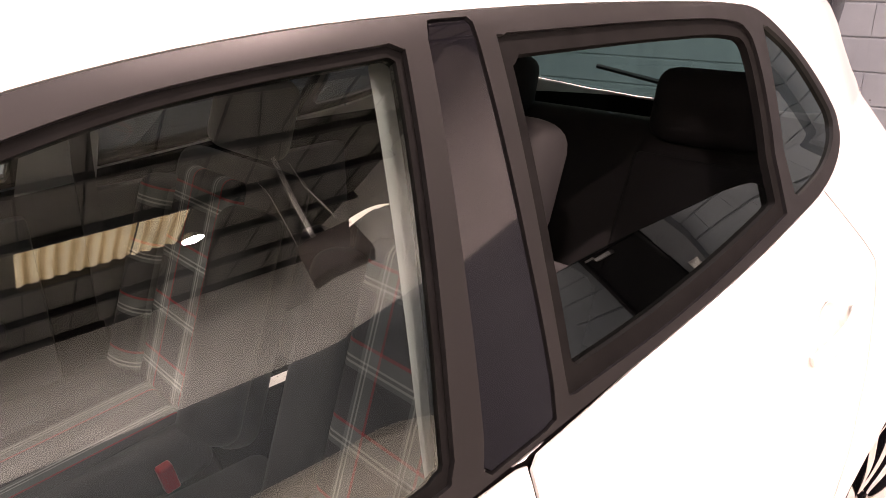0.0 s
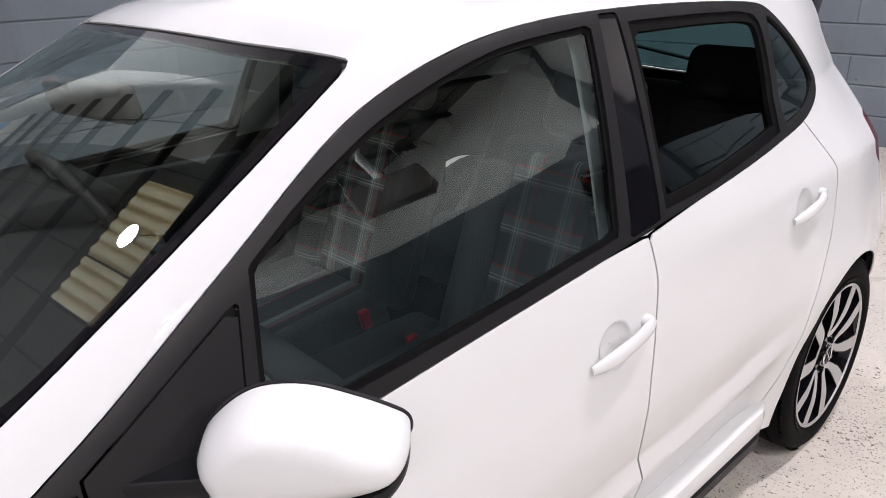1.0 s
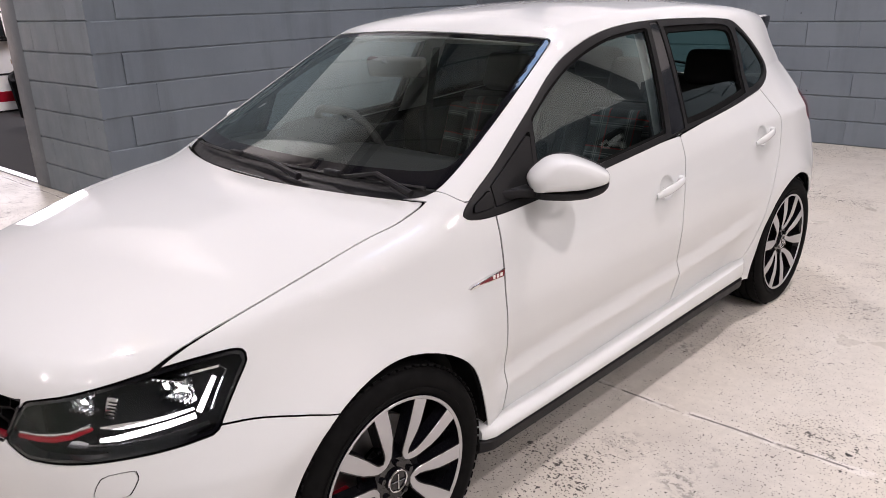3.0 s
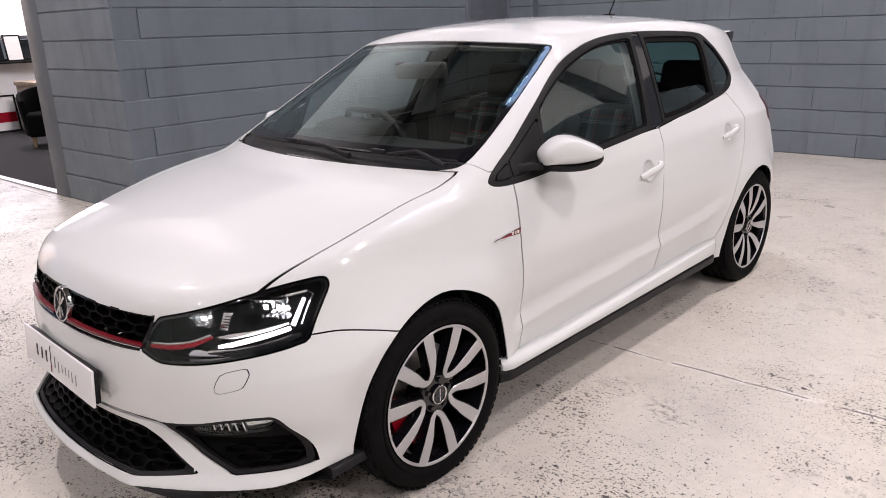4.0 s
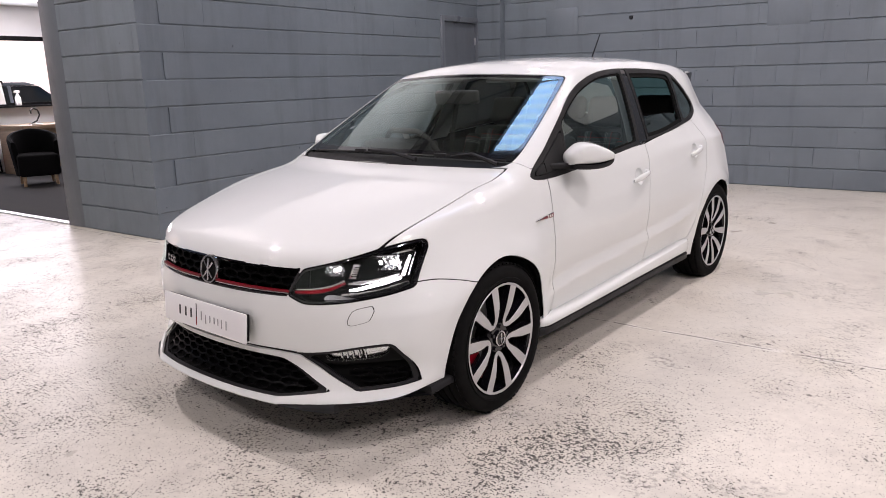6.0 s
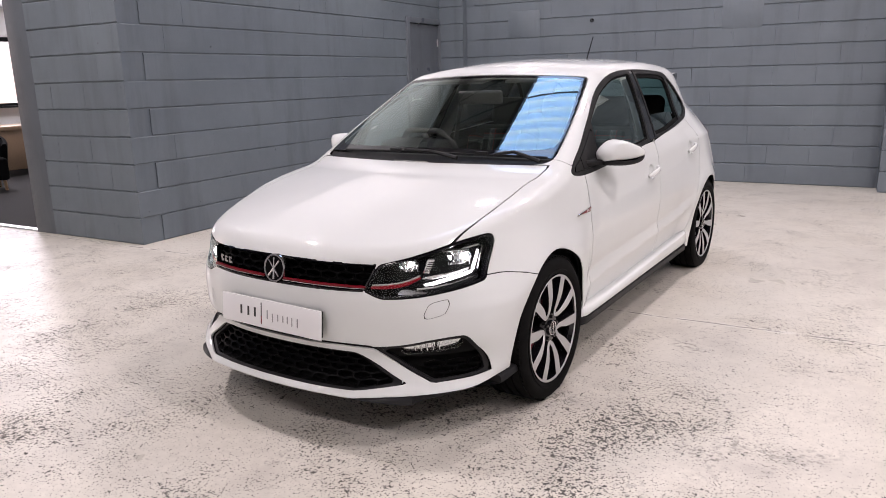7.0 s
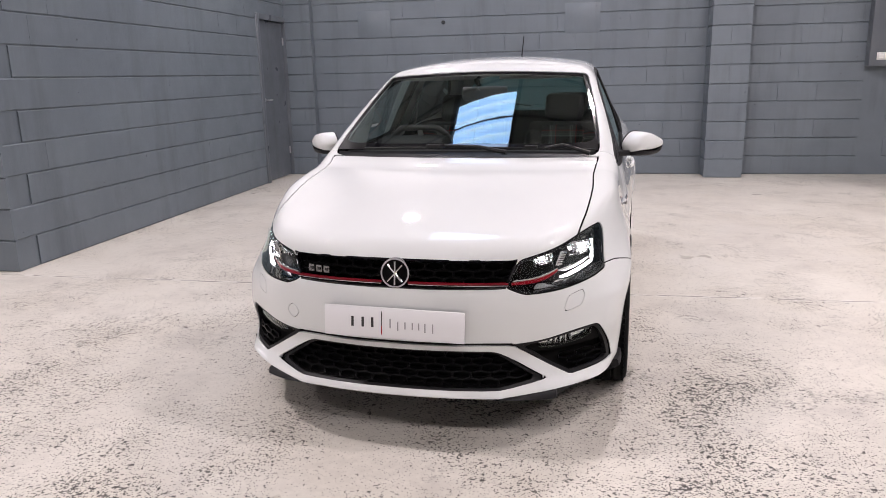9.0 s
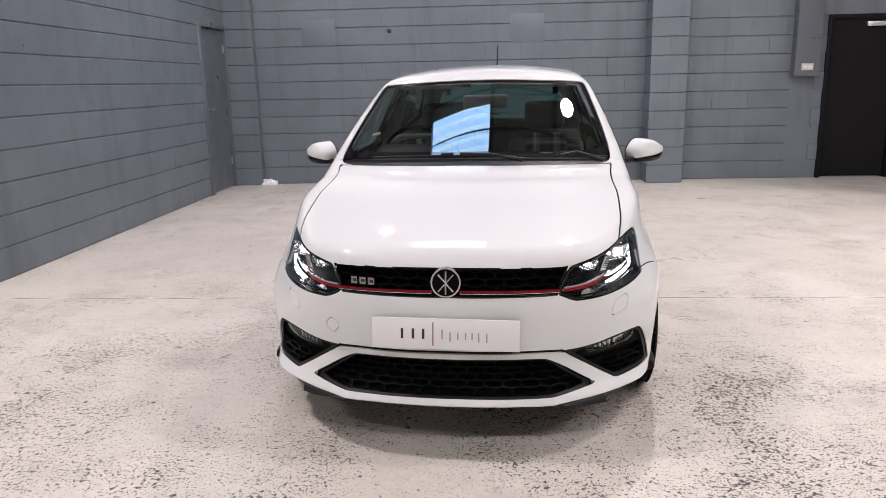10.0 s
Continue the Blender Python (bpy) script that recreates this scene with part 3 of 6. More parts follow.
part("frame", join(box((-0.012, -0.24, 0), (0.012, -0.215, 0.56)), box((-0.012, 0.215, 0), (0.012, 0.24, 0.56)), box((-0.012, -0.215, 0), (0.012, 0.215, 0.025)), box((-0.012, -0.215, 0.535), (0.012, 0.215, 0.56))), DOOR_BLACK, notice, "thin black frame")
part("sheet", box((-0.008, -0.213, 0.027), (0.004, 0.213, 0.533)), SOCKET, notice)
part("band", box((0.0045, -0.21, 0.15), (0.0065, 0.21, 0.30)), RED, notice, "red printed band")
frame_s = thing("small_frame", "small black photo frame on the window sill", "picture frame", ROOM @ pose(-10.30, 3.22, 1.06, 0, -10, 0))
part("frame", box((-0.01, -0.13, 0), (0.0, 0.13, 0.40), 0.002), DOOR_BLACK, frame_s)
part("sheet", box((0.001, -0.105, 0.025), (0.003, 0.105, 0.375)), SOCKET, frame_s)
bottle = thing("spray_bottle", "white plastic spray bottle on the window sill", "bottle", ROOM @ pose(-10.31, 3.52, 1.06))
part("bottle", spin([(0.001, 0), (0.045, 0.0), (0.045, 0.12), (0.02, 0.17), (0.015, 0.2)], 20, "z"), SOCKET, bottle)
part("trigger", box((-0.015, -0.05, 0.2), (0.015, 0.04, 0.235), 0.006), SOCKET, bottle)
body = thing("office_lamp", "white recessed LED panel in the office ceiling", "ceiling lamp", ROOM @ Matrix.Translation((-8.9, 3.4, 2.6)))
part("panel", box((-0.6, -0.15, 0.0), (0.6, 0.15, 0.02), 0.004), LED, body, "glowing panel")
lamp("office_light", ROOM @ Matrix.Translation((-8.9, 3.4, 2.59)), 1.1, 0.28, 45)

# ---------------------------------------------------------------- the car's skin as one smooth field
# Car axes: x to its left side, y from the front axle to the rear, z up from the floor.
def curve(*pts):
    """A smooth curve through (u, v) points that does not overshoot; flat past its ends."""
    u, v = np.array(pts, float).T
    d = np.diff(v) / np.diff(u)
    m = np.concatenate([d[:1], np.where(d[:-1] * d[1:] > 0, 2 * d[:-1] * d[1:] / np.where(d[:-1] + d[1:] == 0, 1, d[:-1] + d[1:]), 0), d[-1:]])

    def at(t):
        t = np.clip(t, u[0], u[-1])
        i = np.clip(np.searchsorted(u, t) - 1, 0, len(u) - 2)
        h = u[i + 1] - u[i]
        s = (t - u[i]) / h
        return ((1 + 2 * s) * (1 - s) ** 2 * v[i] + s * (1 - s) ** 2 * h * m[i] + s * s * (3 - 2 * s) * v[i + 1] + s * s * (s - 1) * h * m[i + 1])
    return at


def smax(a, b, k):
    return np.maximum(a, b) + np.maximum(k - np.abs(a - b), 0) ** 2 / (4 * k)


def smin(a, b, k):
    return -smax(-a, -b, k)


WIDTH = curve((-0.8, 0.74), (-0.45, 0.785), (-0.2, 0.802), (0.05, 0.806), (0.4, 0.8), (0.8, 0.808), (1.5, 0.812), (2.1, 0.815), (2.45, 0.818), (2.8, 0.778), (3.2, 0.72))
SIDE = curve((0.1, -0.06), (0.2, -0.04), (0.3, -0.03), (0.42, -0.018), (0.52, -0.003), (0.6, 0.0), (0.7, -0.014), (0.8, -0.036), (0.86, -0.05), (0.92, -0.068), (0.97, -0.088), (1.1, -0.137), (1.25, -0.203), (1.35, -0.255), (1.5, -0.35))
HOOD = curve((-0.9, 0.66), (-0.76, 0.71), (-0.7, 0.743), (-0.55, 0.79), (-0.3, 0.849), (0.0, 0.90), (0.2, 0.923), (0.4, 0.936), (3.3, 0.94))
CROWN = curve((-0.8, 0.048), (-0.4, 0.044), (0.0, 0.026), (0.3, 0.018))
ROOF = curve((0.7, 1.33), (0.9, 1.366), (1.15, 1.398), (1.5, 1.417), (1.9, 1.42), (2.3, 1.405), (2.7, 1.37), (2.95, 1.335), (3.3, 1.27))
NOSE = curve((0.1, -0.82), (0.18, -0.846), (0.205, -0.85), (0.222, -0.842), (0.25, -0.812), (0.33, -0.782), (0.4, -0.795), (0.5, -0.80), (0.56, -0.795), (0.62, -0.775), (0.7, -0.755), (0.8, -0.70))
TAIL = curve((0.15, 3.08), (0.4, 3.16), (0.6, 3.17), (0.75, 3.14), (0.9, 3.10), (1.05, 3.05), (1.33, 2.90), (1.5, 2.80))


TAPER, OVER = curve((1.3, 0.0), (2.0, 0.025), (2.6, 0.075), (3.0, 0.12)), curve((0.9, 0.0), (1.1, 1.0))
FENDER, UPPER = curve((-0.8, 0.03), (0.1, 0.022), (0.5, 0.0)), curve((0.55, 0.0), (0.7, 1.0), (0.9, 0.7))

FOLD, FOLD_LONG = curve((0.4, 0.368), (0.68, 0.400), (0.91, 0.411), (1.17, 0.422), (1.47, 0.437), (1.79, 0.455), (1.98, 0.478), (2.2, 0.51)), curve((0.36, 0.0), (0.47, 1.0), (1.85, 1.0), (2.13, 0.0))
SHOULDER_LONG = curve((0.1, 0.0), (0.6, 1.0), (3.0, 1.0))
DOOR_FACE = curve((0.05, 0.0), (0.14, 0.42), (0.32, 1.0))
SHOULDER = curve((-0.5, 0.70), (0.2, 0.80), (0.5, 0.835), (1.5, 0.868), (2.3, 0.905), (3.0, 0.93))


def ease(q, e=0.003):
    """Zero under zero, q above it, rounded over e."""
    return 0.5 * (q + np.sqrt(q * q + e * e))


def relief(y, z):
    """Creases and flares of the sides: the fold along the doors, the shoulder line, the lips of the wheel arches."""
    c = z - FOLD(y)
    d = z - SHOULDER(y)
    out = 0.006 * SHOULDER_LONG(y) * np.exp(-np.sqrt(d * d + 4e-4) / 0.04) + FOLD_LONG(y) * (0.004 - 0.36 * (ease(c) - ease(c - 0.056)) + 0.020 * DOOR_FACE(c) - 0.2 * ease(-c))
    for hub in (0.005, 2.47):
        r = np.hypot(y - hub, z - 0.285)
        soft = 0.5 * (r - 0.40 + np.sqrt((r - 0.40) ** 2 + 6e-4))
        fade = np.clip((0.64 - r) / 0.14, 0, 1)
        out = out + 0.013 * np.exp(-soft / 0.035) * fade * fade * (3 - 2 * fade)
    return out


# how sharply the corners of the nose sweep back, by height: most beside the bonnet
SWEEP = curve((0.2, 0.85), (0.26, 0.85), (0.4, 0.4), (0.5, 0.8), (0.55, 1.5), (0.6, 2.3), (0.68, 3.7), (0.75, 4.8), (0.85, 5.2))
BELLY = curve((-0.9, 0.201), (-0.72, 0.206), (-0.58, 0.215), (-0.46, 0.227), (-0.33, 0.238), (0.2, 0.205), (3.3, 0.205))
LOW = curve((0.2, 1.0), (0.235, 0.75), (0.30, 0.0), (0.4, 0.0))


def plan(x, z):
    """How far the nose falls back beside its middle: rounded above, with a corner along the lip."""
    x = np.abs(x)
    lip = 0.035 * (np.minimum(x, 0.38) / 0.37) ** 2 + 0.63 * (np.sqrt(np.maximum(x - 0.37, 0) ** 2 + 4e-5) - 0.0063)
    w = LOW(z)
    return (1 - w) * 0.6 * x ** 2.5 + w * lip + SWEEP(z) * np.maximum(x - 0.5, 0) ** 2


def skin(x, y, z):
    """Under zero inside the car, over zero outside, about the distance from its skin."""
    x = np.abs(x)
    side = (x - WIDTH(y) - SIDE(z) + TAPER(y) * OVER(z) + FENDER(y) * UPPER(z) - relief(y, z)) * 0.97
    bonnet = (z - HOOD(y) + CROWN(y) * (x / 0.6) ** 2.2) * 0.96
    screen = (0.13 + (z - 0.95) * 1.92 + 0.378 * x * x - y) * 0.462
    roof = z - ROOF(y) + 0.05 * (x / 0.55) ** 2.2
    cabin = smax(screen, roof, 0.02)
    f = smax(side, smin(bonnet, cabin, 0.02), 0.05)
    f = smax(f, (NOSE(z) + plan(x, z) - y) / np.sqrt(1 + (1.5 * x ** 1.5 + 2 * SWEEP(z) * np.maximum(x - 0.5, 0)) ** 2), 0.04)
    f = smax(f, (y - TAIL(z) + 0.6 * x ** 2.5) * 0.9, 0.07)
    return smax(f, BELLY(y) - 0.03 - z, 0.012)


def slope(f, p, e=1e-4):
    """The field's unit gradient at the points p."""
    g = np.stack([(f(*(p + e * d).T) - f(*(p - e * d).T)) for d in np.eye(3)], 1)
    return g / np.maximum(np.linalg.norm(g, axis=1, keepdims=True), 1e-12)


def settle(f, p, n=5):
    """Moves the points p on to the skin."""
    for _ in range(n):
        e = 1e-4
        g = np.stack([(f(*(p + e * d).T) - f(*(p - e * d).T)) / (2 * e) for d in np.eye(3)], 1)
        p = p - np.clip(f(*p.T) / np.maximum((g * g).sum(1), 0.05), -0.03, 0.03)[:, None] * g
    return p

# ---------------------------------------------------------------- cutting the skin into panels
def net(f, lo, hi, h):
    """The skin as triangles: one corner in each cell that it passes, moved on to it."""
    ax = [np.arange(a, b + h, h) for a, b in zip(lo, hi)]
    g = f(*np.meshgrid(*ax, indexing="ij", sparse=True))
    s = g < 0
    total, count = np.zeros([n - 1 for n in g.shape] + [3]), np.zeros([n - 1 for n in g.shape])
    quads = []
    shape = np.array(count.shape)
    for d in range(3):
        a = [slice(None)] * 3
        b = [slice(None)] * 3
        a[d], b[d] = slice(0, -1), slice(1, None)
        i = np.argwhere(s[tuple(a)] != s[tuple(b)])
        va, vb = g[tuple(a)][tuple(i.T)], g[tuple(b)][tuple(i.T)]
        p = i.astype(float)
        p[:, d] += va / (va - vb)
        e1, e2 = [np.eye(3, dtype=int)[(d + j) % 3] for j in (1, 2)]
        cells = [i - e1 - e2, i - e2, i, i - e1]
        ok = np.all([(c >= 0).all(1) & (c < shape).all(1) for c in cells], axis=0)
        for c in cells:
            np.add.at(total, tuple(c[ok].T), p[ok])
            np.add.at(count, tuple(c[ok].T), 1)
        quads.append(np.stack([np.ravel_multi_index(tuple(c[ok].T), shape) for c in cells], 1))
    quads = np.concatenate(quads)
    used, inv = np.unique(quads, return_inverse=True)
    inv = inv.reshape(quads.shape)
    v = total.reshape(-1, 3)[used] / count.reshape(-1)[used][:, None] * h + np.array(lo)
    v = settle(f, v)
    t = np.concatenate([inv[:, [0, 1, 2]], inv[:, [0, 2, 3]]])
    n = np.cross(v[t[:, 1]] - v[t[:, 0]], v[t[:, 2]] - v[t[:, 0]])
    back = (n * slope(f, v[t].mean(1))).sum(1) < 0
    t[back] = t[back][:, [0, 2, 1]]
    return v, t


def clip(v, t, g):
    """The part of the triangles where g (one number a corner) is under zero."""
    g = np.where(np.abs(g) < 1e-7, 1e-7, g)
    s = g < 0
    c = s[t].sum(1)
    out, cuts = [t[c == 3]], []
    for want, keep in ((1, True), (2, False)):
        k = t[c == want]
        if len(k):
            i = np.argmax(s[k] == keep, axis=1)
            cuts.append((want, np.stack([k[np.arange(len(k)), (i + j) % 3] for j in range(3)], 1)))
    pairs = np.concatenate([np.concatenate([k[:, [0, 1]], k[:, [0, 2]]]) for _, k in cuts]) if cuts else np.zeros((0, 2), int)
    uniq, inv = np.unique(np.sort(pairs, 1), axis=0, return_inverse=True)
    inv = inv.reshape(-1)
    if len(uniq):
        a, b = uniq.T
        w = (g[a] / (g[a] - g[b]))[:, None]
        v = np.concatenate([v, v[a] + w * (v[b] - v[a])])
    base, at = len(v) - len(uniq), 0
    for want, k in cuts:
        ab = base + inv[at:at + len(k)]
        ac = base + inv[at + len(k):at + 2 * len(k)]
        at += 2 * len(k)
        if want == 1:
            out.append(np.stack([k[:, 0], ab, ac], 1))
        else:
            out.append(np.stack([ab, k[:, 1], k[:, 2]], 1))
            out.append(np.stack([ab, k[:, 2], ac], 1))
    t = np.concatenate(out)
    used, inv = np.unique(t, return_inverse=True)
    return v[used], inv.reshape(t.shape)


def loop(*pts, n=6):
    """A closed smooth outline through the points; a point given as (a, b, 1) is a sharp corner."""
    p = [np.array(q[:2], float) for q in pts]
    m, out = len(p), []
    for i in range(m):
        p0, p1, p2, p3 = p[i - 1], p[i], p[(i + 1) % m], p[(i + 2) % m]
        if len(pts[i]) > 2:
            p0 = p1 - (p2 - p1)
        if len(pts[(i + 1) % m]) > 2:
            p3 = p2 + (p2 - p1)
        d = np.linalg.norm(p2 - p1)
        t1 = (p2 - p0) * d / (np.linalg.norm(p1 - p0) + d)
        t2 = (p3 - p1) * d / (np.linalg.norm(p3 - p2) + d)
        for j in range(n):
            s = j / n
            out.append((1 + 2 * s) * (1 - s) ** 2 * p1 + s * (1 - s) ** 2 * t1 + s * s * (3 - 2 * s) * p2 + s * s * (s - 1) * t2)
    return np.array(out)


def inside(poly, a, b):
    """The distance of the points (a, b) from an outline, under zero inside it."""
    best, odd = np.full(a.shape, 1e9), np.zeros(a.shape, bool)
    for (x0, y0), (x1, y1) in zip(poly, np.roll(poly, -1, 0)):
        dx, dy = x1 - x0, y1 - y0
        s = np.clip(((a - x0) * dx + (b - y0) * dy) / (dx * dx + dy * dy + 1e-12), 0, 1)
        best = np.minimum(best, (a - x0 - s * dx) ** 2 + (b - y0 - s * dy) ** 2)
        if y0 != y1:
            odd ^= ((y0 > b) != (y1 > b)) & (a < x0 + (b - y0) * dx / dy)
    return np.where(odd, -1, 1) * np.sqrt(best)


def rim(t):
    """The open edges of a set of triangles, as pairs of corners."""
    e = np.concatenate([t[:, [0, 1]], t[:, [1, 2]], t[:, [2, 0]]])
    key = np.sort(e, 1)
    _, first, count = np.unique(key, axis=0, return_index=True, return_counts=True)
    return e[first[count == 1]]


def sheet(name, v, t, mat, parent, label="", sink=0.0, lip=0.004, bow=0.0):
    """A panel of the skin: smooth by the skin's own slope, sunk by so much, with its edge turned in by lip."""
    if not len(t):
        return None
    n = slope(skin, v, 0.004)
    v = v - n * sink
    e = rim(t)
    if bow:
        n = n + np.stack([np.zeros(len(v)), np.zeros(len(v)), bow * (v[:, 2] - 1.15)], 1)
        n /= np.linalg.norm(n, axis=1, keepdims=True)
    nv, nn = v, n
    faces = t.tolist()
    if lip and len(e):
        ids, inv = np.unique(e, return_inverse=True)
        inv = inv.reshape(e.shape)
        out = np.cross(v[e[:, 1]] - v[e[:, 0]], n[e[:, 0]])
        side = np.zeros((len(ids), 3))
        for j in (0, 1):
            np.add.at(side, inv[:, j], out)
        side /= np.maximum(np.linalg.norm(side, axis=1, keepdims=True), 1e-12)
        a, b = len(v), len(v) + len(ids)
        nv = np.concatenate([v, v[ids], v[ids] - n[ids] * lip])
        nn = np.concatenate([n, side, side])
        faces += [[a + q, a + p, b + p, b + q] for p, q in inv.tolist()]
    me = bpy.data.meshes.new(name)
    me.from_pydata(nv.tolist(), [], faces)
    me.polygons.foreach_set("use_smooth", [True] * len(me.polygons))
    me.normals_split_custom_set_from_vertices(nn.tolist())
    return link(name, me, mat, parent, label)


class Shell:
    """What is left of the skin while panels are taken from it."""
    def __init__(self, whole):
        self.v, self.t = whole

    def take(self, g, gap=0.004):
        """Cuts out where g(x, y, z) is under zero, and leaves a gap round it. Returns the piece."""
        d = g(*self.v.T)
        piece = clip(self.v, self.t, d + gap / 2)
        self.v, self.t = clip(self.v, self.t, gap / 2 - d)
        return piece


def pick(piece, g):
    return clip(*piece, g(*piece[0].T))

# ---------------------------------------------------------------- the car
car = thing("car", "white five-door hatchback parked on the concrete floor with its headlights on", "car")
WHEELBASE, HUB_Z, TYRE_R = 2.47, 0.286, 0.298
whole = net(skin, (-0.896, -0.9, 0.14), (0.896, 3.3, 1.46), 0.016)
whole = clip(*whole, BELLY(whole[0][:, 1]) - whole[0][:, 2])
shell = Shell(whole)


def side_of(s, poly, near=0.25):
    """A region in side view, on the side s only."""
    return lambda x, y, z: np.maximum(inside(poly, y, z), near - s * x)


def front_of(poly, far=-0.2):
    return lambda x, y, z: np.maximum(inside(poly, x, z), y - far)


def lamp_u(x, y):
    return x + 0.7 * (y + 0.55)


def lamp_region(s, poly):
    return lambda x, y, z: np.maximum(inside(poly, lamp_u(s * x, y), z), np.maximum(0.15 - s * x, y + 0.2))


# openings for the wheels
ARCH_F = loop((-0.335, 0.10, 1), (-0.335, 0.285), (-0.23, 0.53), (0.01, 0.628), (0.245, 0.53), (0.352, 0.285), (0.352, 0.10, 1))
ARCH_R = loop((2.12, 0.10, 1), (2.12, 0.285), (2.225, 0.53), (2.47, 0.632), (2.715, 0.53), (2.82, 0.285), (2.82, 0.10, 1))
for s in (1, -1):
    for poly in (ARCH_F, ARCH_R):
        shell.take(side_of(s, poly, 0.35), 0.0)

# side windows: one dark band of trim, with the glass cut from it
BAND = loop((0.318, 0.905), (0.335, 0.886), (0.42, 0.878), (0.7, 0.893), (1.0, 0.916), (1.4, 0.945), (1.8, 0.976), (2.14, 1.008), (2.3, 1.03), (2.42, 1.066), (2.475, 1.105),
            (2.45, 1.155), (2.37, 1.235), (2.27, 1.3), (2.2, 1.318), (1.95, 1.333), (1.58, 1.34), (1.28, 1.33), (1.05, 1.295), (0.87, 1.235), (0.65, 1.108), (0.47, 0.998))
FRONT_PANE = loop((0.632, 0.914, 1), (1.0, 0.936), (1.372, 0.963, 1), (1.425, 1.164), (1.462, 1.318, 1), (1.224, 1.303), (1.059, 1.271), (0.924, 1.231), (0.843, 1.197), (0.76, 1.155), (0.672, 1.102, 1))
PILLAR_B = loop((1.402, 0.952, 1), (1.508, 0.960, 1), (1.52, 1.0), (1.543, 1.175), (1.561, 1.333, 1), (1.497, 1.333, 1), (1.462, 1.181), (1.417, 0.988))
REAR_PANE = loop((1.535, 0.972, 1), (1.755, 0.984), (2.115, 1.022, 1), (2.165, 1.15), (2.187, 1.265), (2.155, 1.295), (1.95, 1.31), (1.588, 1.316, 1), (1.561, 1.133))
QUARTER = loop((2.16, 1.034, 1), (2.3, 1.052), (2.40, 1.08), (2.445, 1.11), (2.42, 1.155), (2.345, 1.232), (2.245, 1.292, 1), (2.205, 1.16))
SAIL = loop((0.437, 0.900, 1), (0.612, 0.911, 1), (0.648, 1.072, 1), (0.437, 0.953, 1))
SAIL_FRONT = loop((0.345, 0.906), (0.36, 0.898), (0.430, 0.899, 1), (0.430, 0.948, 1))
GLASS_TOP = curve((1.5, 1.078), (1.75, 1.087), (1.95, 1.087), (2.07, 1.08), (2.12, 1.06))
glazing = {}
for s in (1, -1):
    glazing[s] = shell.take(side_of(s, BAND), 0.002)

# windscreen, its dark border, and the strip below it that holds the wipers
SCREEN = loop((0, 0.125), (0.3, 0.15), (0.55, 0.225), (0.632, 0.275), (0.648, 0.34), (0.63, 0.51), (0.594, 0.72), (0.556, 0.905), (0.546, 0.927, 1), (0.3, 0.875), (0, 0.855),
              (-0.3, 0.875), (-0.546, 0.927, 1), (-0.556, 0.905), (-0.594, 0.72), (-0.63, 0.51), (-0.648, 0.34), (-0.632, 0.275), (-0.55, 0.225), (-0.3, 0.15))
CLEAR = loop((0, 0.225), (0.3, 0.252), (0.52, 0.315), (0.608, 0.365), (0.624, 0.41), (0.612, 0.51), (0.572, 0.72), (0.530, 0.898, 1), (0.3, 0.856), (0, 0.837), (-0.3, 0.856), (-0.530, 0.898, 1),
             (-0.572, 0.72), (-0.612, 0.51), (-0.624, 0.41), (-0.608, 0.365), (-0.52, 0.315), (-0.3, 0.252))
screen = shell.take(lambda x, y, z: np.maximum(inside(SCREEN, x, y), 0.7 - z), 0.006)
sheet("windscreen", *pick(screen, lambda x, y, z: inside(CLEAR, x, y)), SCREEN_GLASS, car, "clear windscreen glass", 0.002, 0)
sheet("screen_border", *pick(screen, lambda x, y, z: np.maximum(-inside(CLEAR, x, y), 0.185 + 0.3 * x * x - y)), GLOSS_BLACK, car, "black printed border of the windscreen", 0.002, 0.004)
sheet("scuttle", *pick(screen, lambda x, y, z: y - 0.183 - 0.3 * x * x), BLACK_PLASTIC, car, "matt black plastic scuttle panel", 0.012, 0.004)

# rear window
REAR_SCREEN = loop((-0.5, 1.04), (0.5, 1.04), (0.44, 1.285), (-0.44, 1.285))
sheet("rear_window", *shell.take(lambda x, y, z: np.maximum(inside(REAR_SCREEN, x, z), 2.4 - y), 0.004), REAR_GLASS, car, "green-tinted rear window", 0.003, 0.004)

# headlamps
LAMP_EDGE = loop((0.262, 0.588, 1), (0.295, 0.634), (0.337, 0.677, 1), (0.45, 0.698), (0.56, 0.717), (0.685, 0.738), (0.80, 0.749), (0.842, 0.747), (0.857, 0.728), (0.843, 0.69), (0.824, 0.645), (0.808, 0.598, 1),
                 (0.72, 0.584), (0.60, 0.5725), (0.48, 0.564), (0.3525, 0.5605), (0.325, 0.565))
lamps = {s: shell.take(lamp_region(s, LAMP_EDGE), 0.005) for s in (1, -1)}

# upper grille, bonnet
GRILLE = loop((-0.386, 0.585, 1), (0, 0.585), (0.386, 0.585, 1), (0.403, 0.63), (0.422, 0.677, 1), (0, 0.681), (-0.422, 0.677, 1), (-0.403, 0.63))
shell.take(front_of(GRILLE, -0.6), 0.004)  # opens the skin for the grille
SHUT = curve((-0.55, 0.606), (-0.46, 0.622), (-0.32, 0.638), (-0.1, 0.646), (0.08, 0.639), (0.2, 0.643), (0.27, 0.652))
bonnet = shell.take(lambda x, y, z: np.maximum(np.maximum(np.abs(x) - SHUT(y), y - 0.118 - 0.34 * x * x), 0.66 - z), 0.0065)
sheet("bonnet", *bonnet, PAINT, car, "white bonnet")

